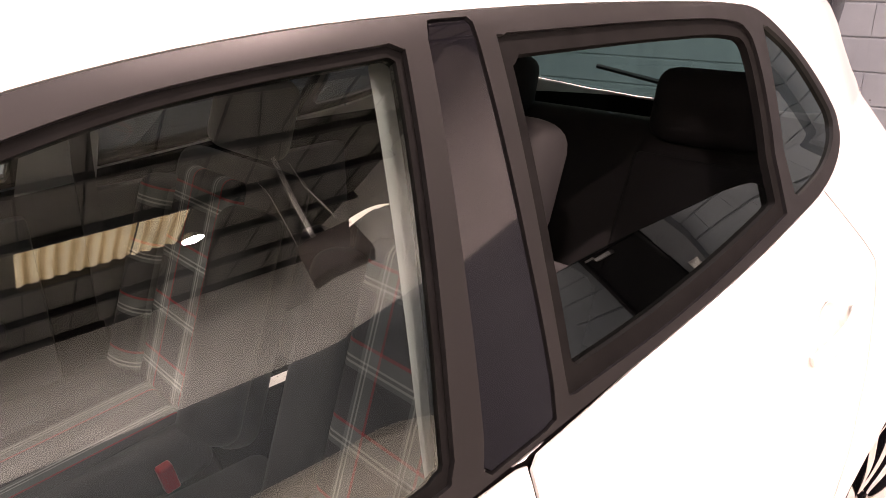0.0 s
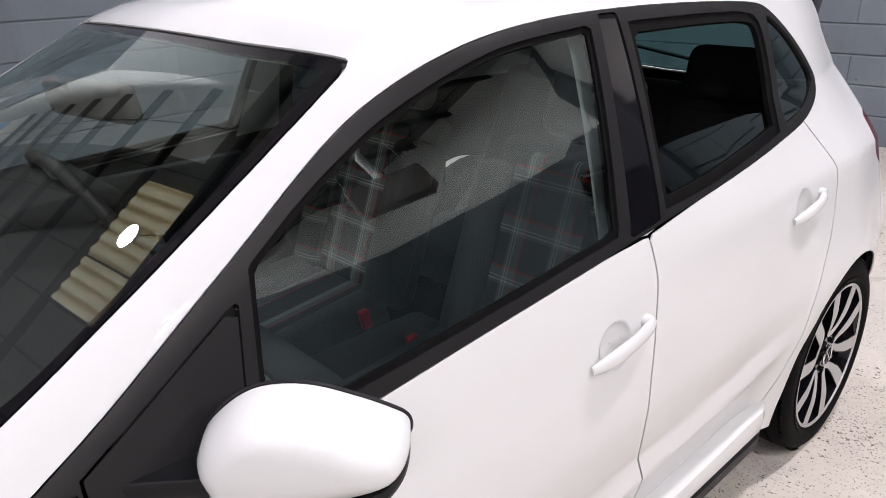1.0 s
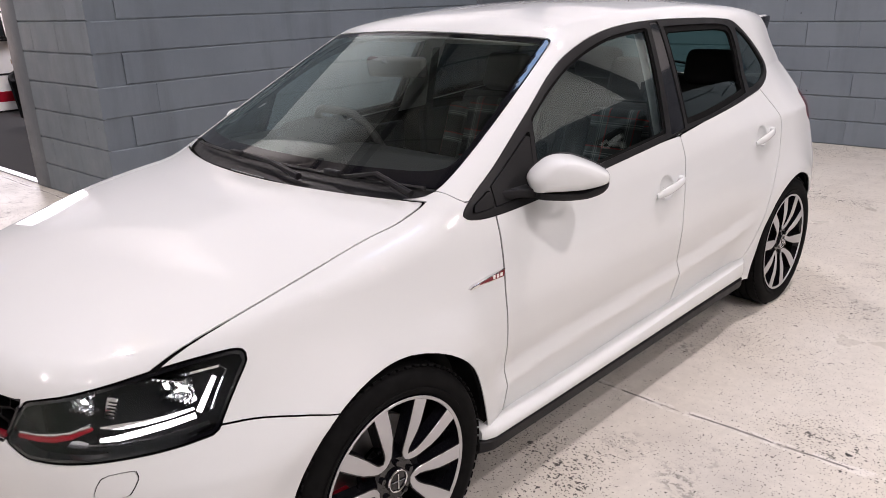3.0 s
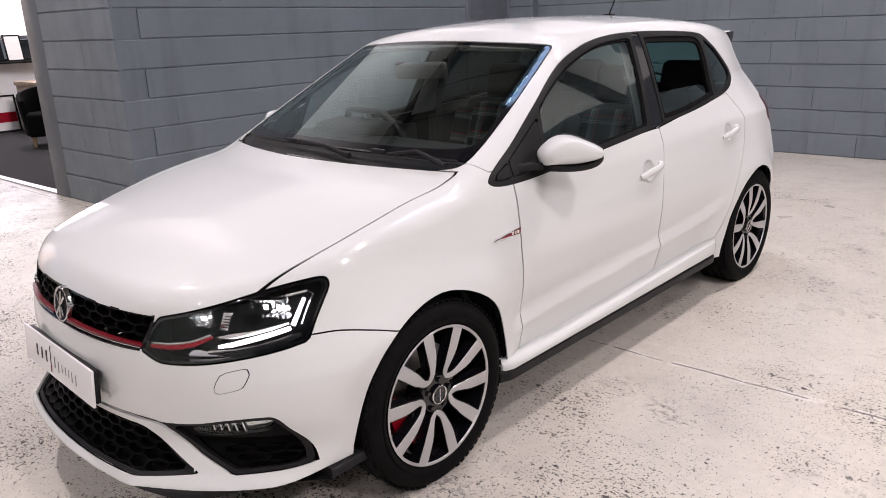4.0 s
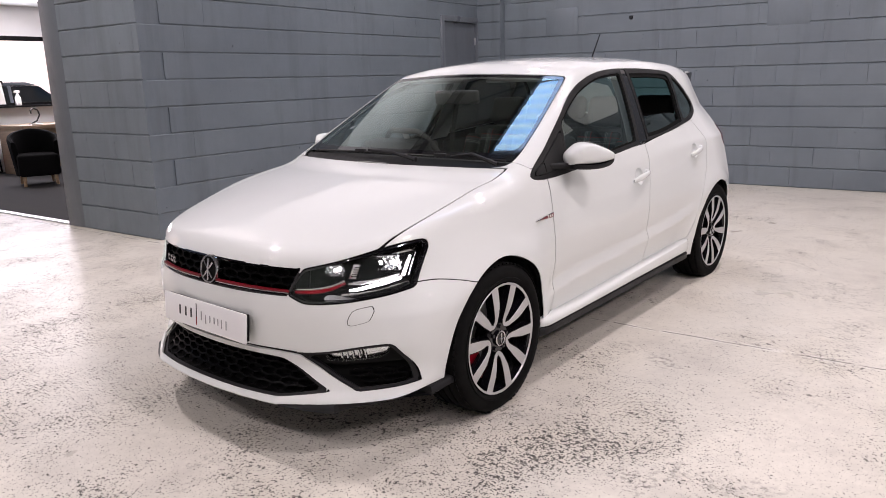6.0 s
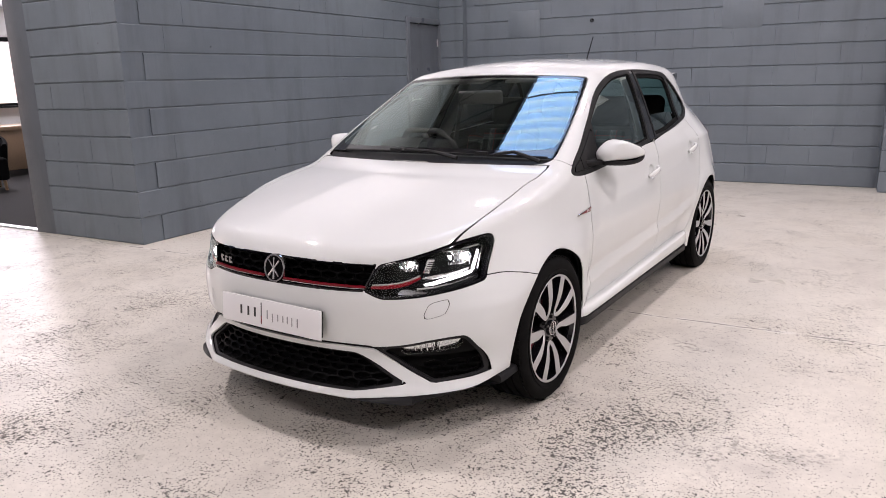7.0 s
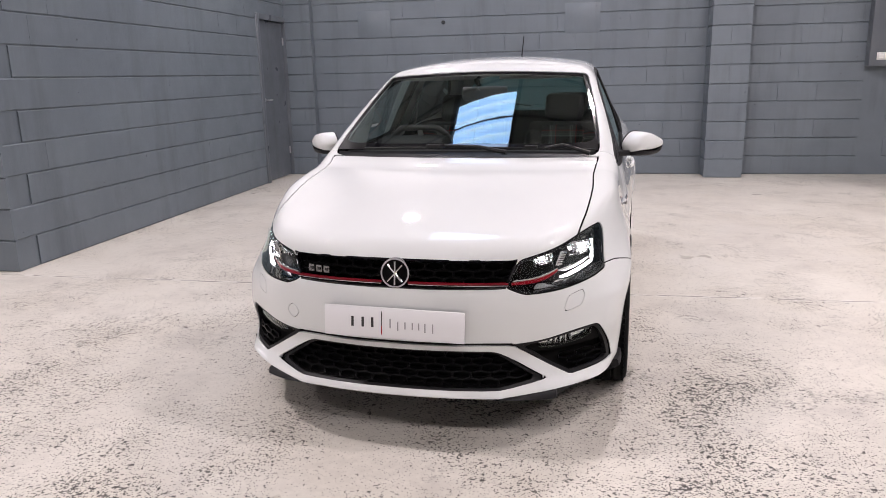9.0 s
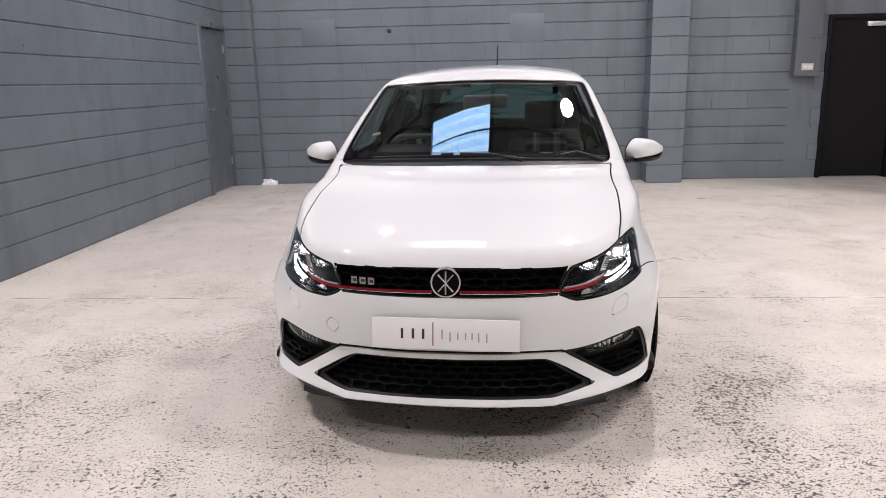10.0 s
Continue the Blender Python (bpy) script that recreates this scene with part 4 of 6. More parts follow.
# front bumper and its openings
LOWER = loop((-0.33, 0.351), (0, 0.353), (0.33, 0.351), (0.372, 0.339), (0.531, 0.245, 1), (0.46, 0.236), (0.37, 0.229), (0, 0.228), (-0.37, 0.229), (-0.46, 0.236), (-0.531, 0.245, 1), (-0.372, 0.339))
FOG = loop((0.40, 0.377, 1), (0.47, 0.381), (0.542, 0.391), (0.60, 0.403), (0.688, 0.413), (0.703, 0.405), (0.714, 0.385), (0.735, 0.326), (0.749, 0.258, 1), (0.68, 0.250), (0.608, 0.244, 1), (0.52, 0.3), (0.424, 0.362, 1))
WASHER = loop((0.586, 0.486), (0.597, 0.536), (0.608, 0.5415), (0.642, 0.548), (0.6495, 0.538), (0.644, 0.504), (0.634, 0.495))
SEAM = curve((-0.5, 0.612), (-0.45, 0.611), (-0.364, 0.611), (-0.25, 0.592), (-0.177, 0.57), (0.0, 0.53))
bumper = shell.take(lambda x, y, z: np.maximum(z - SEAM(y), y + 0.1), 0.004)


def cut(piece, g, gap=0.003):
    d = g(*piece[0].T)
    return clip(*piece, d + gap / 2), clip(*piece, gap / 2 - d)


lower_skin, bumper = cut(bumper, front_of(LOWER))
fog_skin = {}
for s in (1, -1):
    fog_skin[s], bumper = cut(bumper, lambda x, y, z: np.maximum(np.maximum(inside(FOG, s * x, z), 0.1 - s * x), y + 0.2))
covers = []
for s in (1, -1):
    cover, bumper = cut(bumper, lambda x, y, z: np.maximum(np.maximum(inside(WASHER, s * x, z), 0.1 - s * x), y + 0.2), 0.002)
    covers.append(cover)
TOW = loop((-0.46, 0.455), (-0.432, 0.483), (-0.404, 0.455), (-0.432, 0.427))
cover, bumper = cut(bumper, lambda x, y, z: np.maximum(inside(TOW, x, z), y + 0.2), 0.002)
covers.append(cover)
# the white lip and its two struts, parted from the bumper by a dark groove that runs into the fog lamp openings
GROOVE = curve((-0.6, 0.35), (-0.41, 0.377), (-0.3, 0.3815), (0.0, 0.383), (0.3, 0.3815), (0.41, 0.377), (0.6, 0.35))
PARTING = ((0.0, 0.376), (0.3, 0.3745), (0.40, 0.3695), (0.43, 0.363), (0.5, 0.34), (0.6, 0.30), (0.7, 0.276), (0.745, 0.268), (0.765, 0.19), (0.9, 0.1))
lip_skin, bumper = cut(bumper, lambda x, y, z: np.maximum(z - np.interp(np.abs(x), *np.array(PARTING).T), y + 0.2), 0.0)
groove, bumper = cut(bumper, lambda x, y, z: np.maximum(np.maximum(z - GROOVE(x) - 0.006, np.abs(x) - 0.415), y + 0.2), 0.0)
bumper_part = sheet("front_bumper", *bumper, PAINT, car, "white front bumper")
sheet("bumper_lip", *lip_skin, PAINT, bumper_part, "white lip and struts round the lower grille", 0.0, 0.008)
for c in covers:
    sheet("bumper_cover", *c, PAINT, bumper_part)
sheet("bumper_groove", *groove, BLACK_PLASTIC, bumper_part, "black groove under the plate", 0.010, 0)

# tail lamps
TAIL_EDGE = loop((2.73, 0.87), (2.77, 0.955), (2.81, 0.97), (3.2, 0.97), (3.2, 0.81), (2.83, 0.81))
for s in (1, -1):
    sheet("tail_light", *shell.take(side_of(s, TAIL_EDGE, 0.42), 0.004), RED_GLASS, car, "red tail light", 0.0, 0.012)

# doors, wings, and what is left: roof, pillars, quarters, tail
GAP_F = ((0.43, 0.88, 1), (0.43, 0.78), (0.418, 0.62), (0.435, 0.36), (0.445, 0.236, 1))
GAP_M = ((1.44, 0.255, 1), (1.425, 0.40), (1.402, 0.52), (1.398, 0.61), (1.42, 0.73), (1.452, 0.85), (1.458, 0.945, 1))
DOOR_F = loop(*GAP_F, *GAP_M, (1.0, 0.93, 1))
DOOR_R = loop(*[(y, z, *c) for y, z, *c in GAP_M[::-1]], (2.0, 0.262, 1), (2.09, 0.40), (2.18, 0.60), (2.29, 0.75), (2.345, 0.88), (2.325, 0.95), (2.27, 1.03, 1))
WING_TOP = curve((0.0, 0.96), (0.3, 0.957), (0.34, 0.93), (0.45, 0.93))
doors = {}
DISH = ((1.305, 0.787), (2.135, 0.848))  # middles of the bowls behind the handles
for s in (1, -1):
    for i, (outline, name) in enumerate(((DOOR_F, "front_door"), (DOOR_R, "rear_door"))):
        panel = shell.take(side_of(s, outline), 0.005)
        y0, z0 = DISH[i]
        panel = cut(panel, lambda x, y, z: np.maximum(np.hypot((y - y0) / 1.1, z - z0) - 0.043, 0.3 - s * x), 0.0)[1]
        doors[s, i] = sheet(name, *panel, PAINT, car, "white " + name.replace("_", " "))
    sheet("front_wing", *shell.take(lambda x, y, z: np.maximum(np.maximum(y - 0.438, z - WING_TOP(y)), 0.3 - s * x), 0.003), PAINT, car, "white front wing")
sheet("body_shell", shell.v, shell.t, PAINT, car, "white roof, pillars and rear quarters")

# glass and trim of the side windows
for s in (1, -1):
    band = glazing[s]
    inner = loop((1.37, 0.94, 1), (1.55, 0.95, 1), (1.585, 1.325, 1), (1.455, 1.325, 1))
    sheet("pillar_trim", *pick(band, side_of(s, inner)), HEADLINER, car, "pale inner pillar trim", 0.05, 0)
    front_pane, band = cut(band, side_of(s, FRONT_PANE), 0.0)
    pillar, band = cut(band, side_of(s, PILLAR_B), 0.002)
    rear_pane, band = cut(band, side_of(s, REAR_PANE), 0.0)
    quarter, band = cut(band, side_of(s, QUARTER), 0.0)
    sail, band = cut(band, side_of(s, SAIL), 0.003)
    sail_f, band = cut(band, side_of(s, SAIL_FRONT), 0.003)
    sheet("window_trim", *band, TRIM_BLACK, car, "matt black window surround", -0.001, 0.014)
    sheet("door_window", *front_pane, SIDE_GLASS, doors[s, 0], "clear door glass, wound up", 0.008, 0, 0.45)
    sheet("pillar_cover", *pillar, GLOSS_BLACK, car, "gloss black pillar cover", 0.002, 0.006)
    rear_glass = pick(rear_pane, lambda x, y, z: z - GLASS_TOP(y)) if s > 0 else rear_pane
    sheet("door_window", *rear_glass, DARK_GLASS, doors[s, 1], "dark privacy glass, wound half down" if s > 0 else "dark privacy glass", 0.016, 0.004)
    for pane, poly, wide in ((front_pane, FRONT_PANE, 0.009), (rear_pane, REAR_PANE, 0.02)):
        sheet("window_seal", *pick(pane, lambda x, y, z: -inside(poly, y, z) - wide), RUBBER, car, "black rubber window seal", 0.005, 0.012)
    sheet("quarter_window", *quarter, DARK_GLASS, car, "dark fixed quarter glass", 0.006, 0)
    sheet("mirror_sail", *sail, TRIM_BLACK, doors[s, 0], "matt black mirror base panel", -0.002, 0.006)
    sheet("wing_triangle", *sail_f, TRIM_BLACK, car, "matt black corner panel", -0.003, 0.006)

# sheet behind the panels, open at windows; near-black below, for shade in the gaps
lining = Shell(whole)
for s in (1, -1):
    for poly in (BAND, ARCH_F, ARCH_R):
        lining.take(side_of(s, poly, 0.3), 0.0)
    lining.take(lamp_region(s, LAMP_EDGE), 0.0)
lining.take(lambda x, y, z: np.maximum(inside(SCREEN, x, y), 0.7 - z), -0.02)
lining.take(lambda x, y, z: np.maximum(inside(REAR_SCREEN, x, z), 2.4 - y), 0.0)
lining.take(front_of(LOWER), 0.0)
lining.take(front_of(GRILLE, -0.6), 0.0)
for s in (1, -1):
    lining.take(lambda x, y, z: np.maximum(np.maximum(inside(FOG, s * x, z), 0.1 - s * x), y + 0.2), 0.0)
low = clip(lining.v, lining.t, lining.v[:, 2] - 1.0)
high = clip(lining.v, lining.t, 1.0 - lining.v[:, 2])
sheet("inner_lining", *low, VOID, car, "dark inner lining behind the panels", 0.02, 0)
sheet("headlining", *high, HEADLINER, car, "pale grey roof lining and pillar trim", 0.02, 0)
part("floor_pan", box((-0.66, -0.42, 0.19), (0.66, 2.95, 0.21)), VOID, car)

# ---------------------------------------------------------------- fittings of the car
def nose_y(x, z):
    return float(NOSE(np.array(z))) + float(plan(np.array(x), np.array(z)))


def arc(cx, cy, r, a0, a1, n):
    return [(cx + r * math.cos(radians(a0 + (a1 - a0) * i / n)), cy + r * math.sin(radians(a0 + (a1 - a0) * i / n))) for i in range(n + 1)]


def lamp_point(s, u, z, sink):
    """A point of the headlamp's surface, so deep behind its lens, from its place along the lamp."""
    y = -0.5
    for _ in range(30):
        x = u - 0.7 * (y + 0.55)
        f = float(skin(np.array(x), np.array(y), np.array(z)))
        y -= f * (-0.9)
        if abs(f) < 1e-4:
            break
    p = settle(skin, np.array([[x, y, z]]))
    q = p - slope(skin, p) * sink
    return Vector((s * q[0][0], q[0][1], q[0][2]))


def ribbon(points, width, depth):
    """A bar of oblong section along points: width up, depth across."""
    bm = bmesh.new()
    pts = [Vector(p) for p in points]
    rings = []
    for i, p in enumerate(pts):
        d = (pts[min(i + 1, len(pts) - 1)] - pts[max(i - 1, 0)]).normalized()
        side = d.cross(Vector((0, 0, 1))).normalized()
        up = side.cross(d)
        w = width[i] if isinstance(width, (list, tuple)) else width
        rings.append([bm.verts.new(p + up * a * w / 2 + side * b * depth / 2) for a, b in ((1, 1), (-1, 1), (-1, -1), (1, -1))])
    for a, b in zip(rings, rings[1:]):
        for j in range(4):
            bm.faces.new((a[j], a[(j + 1) % 4], b[(j + 1) % 4], b[j]))
    bm.faces.new(rings[0][::-1])
    bm.faces.new(rings[-1])
    return bm


def honeycomb(inner, cell, sink, bar=0.005, depth=0.012, skew=1.0):
    """A lattice of six-sided cells in front view, laid along the nose and set back from it by sink."""
    bm = bmesh.new()
    w, h = cell, cell * 0.62 * skew
    row, col = [q.ravel() for q in np.meshgrid(np.arange(60), np.arange(-15, 16))]
    all_x, all_z = (col + 0.5 * (row % 2)) * w, 0.15 + row * h * 0.75
    near = (all_z < 0.75) & (np.abs(all_x) < 0.8)
    all_x, all_z = all_x[near], all_z[near]
    keep = inner(all_x, all_z) < -0.004
    if keep.any():
        for cx, cz in zip(all_x[keep].tolist(), all_z[keep].tolist()):
            ring = [(cx + w / 2 * a, cz + h / 2 * b) for a, b in ((0, 1), (0.97, 0.5), (0.97, -0.5), (0, -1), (-0.97, -0.5), (-0.97, 0.5))]
            hole = [(cx + (a - cx) * (1 - 2 * bar / w), cz + (b - cz) * (1 - 2 * bar / h)) for a, b in ring]
            verts = [[bm.verts.new((a, nose_y(a, b) + y, b)) for a, b in loop_] for loop_, y in ((ring, sink), (hole, sink), (hole, sink + depth))]
            for i in range(6):
                j = (i + 1) % 6
                bm.faces.new((verts[0][i], verts[0][j], verts[1][j], verts[1][i]))
                bm.faces.new((verts[1][i], verts[1][j], verts[2][j], verts[2][i]))
    return bm


# ---- wheels
def wheel():
    w = new("wheel")
    r = TYRE_R
    prof = [(0.222, -0.185), (0.225, -0.195), (0.25, -0.203), (0.275, -0.199), (0.290, -0.186), (r, -0.165), (r + 0.001, -0.14)]
    groove = []
    for c in (-0.14, -0.1, -0.06):
        groove += [(r + 0.001, c - 0.006), (r - 0.006, c - 0.005), (r - 0.006, c + 0.005), (r + 0.001, c + 0.006)]
    prof = prof[:-1] + groove + [(r, -0.035), (0.290, -0.014), (0.278, -0.004), (0.258, 0.0), (0.245, -0.003), (0.243, 0.001), (0.238, 0.0), (0.232, -0.004), (0.2235, -0.012)]
    tyre = part("tyre", spin(prof, 72), RUBBER, w, "black low-profile tyre")
    # tread blocks on the shoulders
    bm = bmesh.new()
    for i in range(72):
        a = 2 * math.pi * i / 72
        for x0, x1 in ((-0.036, -0.013), (-0.187, -0.163)):
            b = box((x0, -0.0085, -0.004), (x1, 0.0085, 0.0008))
            lean = -0.75 if x0 > -0.1 else 0.75
            moved(b, pose(0, 0, 0, 0, 0, 0))
            m = Matrix.Rotation(a, 4, "X") @ Matrix.Translation((0, 0, 0.293)) @ Matrix.Translation(((x0 + x1) / 2, 0, 0)) @ Matrix.Rotation(-lean * -0.75, 4, "Y") @ Matrix.Translation((-(x0 + x1) / 2, 0, 0))
            moved(b, m)
            me = bpy.data.meshes.new("tmp")
            b.to_mesh(me)
            b.free()
            bm.from_mesh(me)
            bpy.data.meshes.remove(me)
    tagged(part("tread", bm, RUBBER, tyre), kind="stuff")
    rim_part = part("rim", spin([(0.2245, -0.010), (0.222, -0.006), (0.214, -0.0075), (0.2125, -0.012), (0.207, -0.03), (0.203, -0.06), (0.2, -0.17), (0.21, -0.19), (0.222, -0.19)], 72), GLOSS_BLACK, w, "gloss black alloy rim")
    part("rim_edge", spin([(0.2225, -0.0055), (0.221, -0.0045), (0.2145, -0.006), (0.213, -0.0085)], 72), SATIN, rim_part, "bright machined rim edge")
    # five forked spokes: dark bodies with bright machined faces
    for i in range(5):
        turn = Matrix.Rotation(radians(72 * i + 9), 4, "X")
        for grow, back, mat, name in ((0.004, 0.034, GLOSS_BLACK, "spoke"), (0.0, 0.002, SATIN, "spoke_face")):
            half = [(0.213, 18.4, 0.0188), (0.18, 18.2, 0.0180), (0.15, 18.0, 0.0170), (0.128, 17.8, 0.0154), (0.108, 17.2, 0.0122), (0.09, 16.4, 0.0100), (0.076, 14.2, 0.0088), (0.066, 8.0, 0.0080)]
            line = [(r_, -a_, w_) for r_, a_, w_ in half] + [(0.0605, 0.0, 0.0064)] + [(r_, a_, w_) for r_, a_, w_ in half[::-1]]
            bm = bmesh.new()
            mid = [Vector((0, r_ * math.cos(radians(a_)), r_ * math.sin(radians(a_)))) for r_, a_, w_ in line]
            rings = []
            for j, p in enumerate(mid):
                d = (mid[min(j + 1, len(mid) - 1)] - mid[max(j - 1, 0)]).normalized()
                across = Vector((1, 0, 0)).cross(d)
                if j in (0, len(mid) - 1):
                    across = Vector((0, -p.z, p.y)).normalized() * (1 if across.dot(Vector((0, -p.z, p.y))) > 0 else -1)
                face = -0.0085 - 0.016 * max(0.0, (0.15 - p.length) / 0.09) ** 1.5 + (0.0 if grow else 0.0012)
                hw = line[j][2] + grow
                rings.append([bm.verts.new(p + across * (k_ * hw) + Vector((face - e_, 0, 0))) for k_, e_ in ((-1, 0), (1, 0), (1.15, back), (-1.15, back))])
            for a_, b_ in zip(rings, rings[1:]):
                for j in range(4):
                    bm.faces.new((a_[j], a_[(j + 1) % 4], b_[(j + 1) % 4], b_[j]))
            bm.faces.new(rings[0][::-1])
            bm.faces.new(rings[-1])
            part(name, moved(bm, turn), mat, rim_part, "bright machined spoke face" if mat is SATIN else "gloss black spoke", smooth=25)
    hub = part("hub", spin([(0.001, -0.022), (0.058, -0.024), (0.066, -0.034), (0.07, -0.08)], 40), GLOSS_BLACK, rim_part)
    for i in range(5):
        a = radians(72 * i + 45)
        part("bolt", moved(spin([(0.0005, 0.0), (0.007, 0.0), (0.0085, -0.004), (0.0085, -0.012)], 6), Matrix.Translation((-0.0145, 0.047 * math.cos(a), 0.047 * math.sin(a)))), GLOSS_BLACK, rim_part)
    cap = part("centre_cap", spin([(0.001, -0.014), (0.026, -0.0145), (0.031, -0.017), (0.032, -0.026)], 40), GLOSS_BLACK, rim_part)
    part("cap_ring", spin([(0.026, -0.0135), (0.0275, -0.0115), (0.0295, -0.0115), (0.031, -0.0145)], 40), CHROME, rim_part)
    for a0, b0, a1, b1 in ((-0.014, 0.016, 0.014, -0.016), (0.014, 0.016, -0.014, -0.016)):
        part("cap_mark", tube([(-0.0125, a0, b0), (-0.0125, a1, b1)], 0.0022, 6), CHROME, rim_part)
    disc = part("brake_disc", spin([(0.07, -0.09), (0.144, -0.09), (0.144, -0.112), (0.07, -0.112)], 56), DISC, w, "grey steel brake disc")
    return w


def caliper_mesh():
    bm = prism([*arc(0, 0, 0.168, 140, 215, 10), *arc(0, 0, 0.10, 215, 140, 10)], -0.135, -0.055, "x", 0.006)
    return bm


first = None
for s in (1, -1):
    for y in (0.0, WHEELBASE):
        m = Matrix.Translation((s * 0.81, y - 0.008, HUB_Z + 0.008)) @ Matrix.Diagonal((1, 1.02, 1.02, 1)) @ (Matrix.Identity(4) if s > 0 else Matrix.Rotation(math.pi, 4, "Z")) @ Matrix.Rotation(radians(39.5 if y == 0 else 0), 4, "X")
        if first is None:
            first = wheel()
            w = first
            w.parent = car
            w.matrix_local = m
        else:
            w = copy_thing(first, m)
        part("brake_caliper", moved(caliper_mesh(), Matrix.Rotation(radians(0 if s > 0 else 180), 4, "X") @ Matrix.Rotation(radians(-3), 4, "X")), RED, w, "red brake caliper")
        # arch liner
        prof = [(0.355, -0.045), (0.362, -0.25), (0.30, -0.27), (0.02, -0.28)]
        liner = moved(spin(prof, 40), Matrix.Translation((s * 0.80, y + 0.005, 0.285)) @ (Matrix.Identity(4) if s > 0 else Matrix.Rotation(math.pi, 4, "Z")))
        bmesh.ops.bisect_plane(liner, geom=liner.verts[:] + liner.edges[:] + liner.faces[:], plane_co=(0, 0, 0.19), plane_no=(0, 0, -1), clear_outer=True)
        part("arch_liner", liner, VOID, car)

# ---- sills
for s in (1, -1):
    for name, prof, mat, y0, y1, lab in (("side_skirt", [(0.73, 0.276), (0.768, 0.275), (0.788, 0.271), (0.799, 0.263), (0.803, 0.252), (0.799, 0.240), (0.75, 0.235)], PAINT, 0.325, 2.06, "white sill moulding"),
                                         ("skirt_blade", [(0.74, 0.236), (0.794, 0.237), (0.801, 0.232), (0.800, 0.203), (0.783, 0.195), (0.73, 0.196)], BLACK_PLASTIC, 0.315, 2.05, "matt black sill strip")):
        bm = bmesh.new()
        rings = []
        ys = [y0, y0 + 0.01, y0 + 0.04] + [y0 + (y1 - y0) * i / 12 for i in range(1, 12)] + [y1 - 0.05, y1 - 0.02, y1 - 0.006, y1]
        for y in ys:
            k_ = 1 - 0.02 * max(0, 1 - (y1 - y) / 0.05) ** 2 - 0.02 * max(0, 1 - (y - y0) / 0.04) ** 2
            lift = 0.048 * max(0.0, (y - 0.6) / (y1 - 0.6)) if mat is PAINT else 0.0
            rings.append([bm.verts.new((s * (x if x < 0.76 else 0.76 + (x - 0.76) * (1 - (1 - k_) * 25)), y, z + lift * min(1.0, (z - 0.235) / 0.028))) for x, z in prof])
        for a, b in zip(rings, rings[1:]):
            for j in range(len(prof)):
                bm.faces.new((a[j], a[(j + 1) % len(prof)], b[(j + 1) % len(prof)], b[j]))
        bm.faces.new(rings[0])
        bm.faces.new(rings[-1][::-1])
        part(name, bm, mat, car, lab, smooth=40)

# ---- front splitter: a black blade under the lip, growing towards the wheels
for s in (1, -1):
    line = np.array([[0.37 + 0.42 * u, -0.80 + 0.50 * u ** 1.35, 0.215] for u in np.linspace(0, 1, 19)])
    line[:, 2] = BELLY(line[:, 1]) + 0.012
    line = settle(skin, line, 14)
    out = slope(skin, line)
    bm = bmesh.new()
    rings = []
    for q, n_, u in zip(line, out, np.linspace(0, 1, 19)):
        w_ = 0.006 + 0.026 * min(1.0, u / 0.35)
        side = Vector((n_[0], n_[1], 0)).normalized()
        foot = Vector((q[0], q[1], float(BELLY(q[1])) - 0.002))
        push = -0.002 + 0.02 * min(1.0, u / 0.3, (1.0 - u) / 0.25 + 0.4)
        prof = ((-0.05, 0.0), (push - 0.006, 0.0), (push, -0.005), (push + 0.004, -w_ + 0.006), (push - 0.004, -w_), (-0.05, -w_))
        rings.append([bm.verts.new((s * (foot.x + side.x * d_), foot.y + side.y * d_, foot.z + e_)) for d_, e_ in prof])
    for a, b in zip(rings, rings[1:]):
        for j in range(6):
            bm.faces.new((a[j], a[(j + 1) % 6], b[(j + 1) % 6], b[j]))
    bm.faces.new(rings[0])
    bm.faces.new(rings[-1][::-1])
    part("splitter", bm, BLACK_PLASTIC, bumper_part, "matt black front splitter", smooth=40)
part("under_tray", prism([(-0.37, -0.79), (0.37, -0.79), (0.60, -0.615), (0.70, -0.46), (0.72, -0.33), (-0.72, -0.33), (-0.70, -0.46), (-0.60, -0.615)], 0.186, 0.199, "z"), VOID, car)

# ---- upper grille
part("grille_back", prism([(-0.42, 0.565), (0.42, 0.565), (0.44, 0.69), (-0.44, 0.69)], -0.66, -0.655, "y"), VOID, car)
grille = part("grille_mesh", honeycomb(lambda a, b: inside(GRILLE, a, b) + 0.004, 0.068, 0.016, 0.0035, 0.02, 0.80), GRILLE_BLACK, car, "gloss black honeycomb grille")
rim_pts = [(a, nose_y(a, b) + 0.004, b) for a, b in GRILLE[::2]]
part("grille_frame", tube(rim_pts, 0.0055, 6, True), GLOSS_BLACK, grille)
for z, wd, mat, lab in ((0.6045, 0.0055, RED_DARK, "thin red stripe"), (0.5995, 0.0018, CHROME, "thin chrome line")):
    for s in (1, -1):
        pts = [(s * x, nose_y(x, z) - 0.001, z - 0.004 * (x / 0.4) ** 2) for x in np.linspace(0.05, 0.395, 12)]
        part("grille_stripe", ribbon(pts, wd, 0.014), mat, grille, lab)
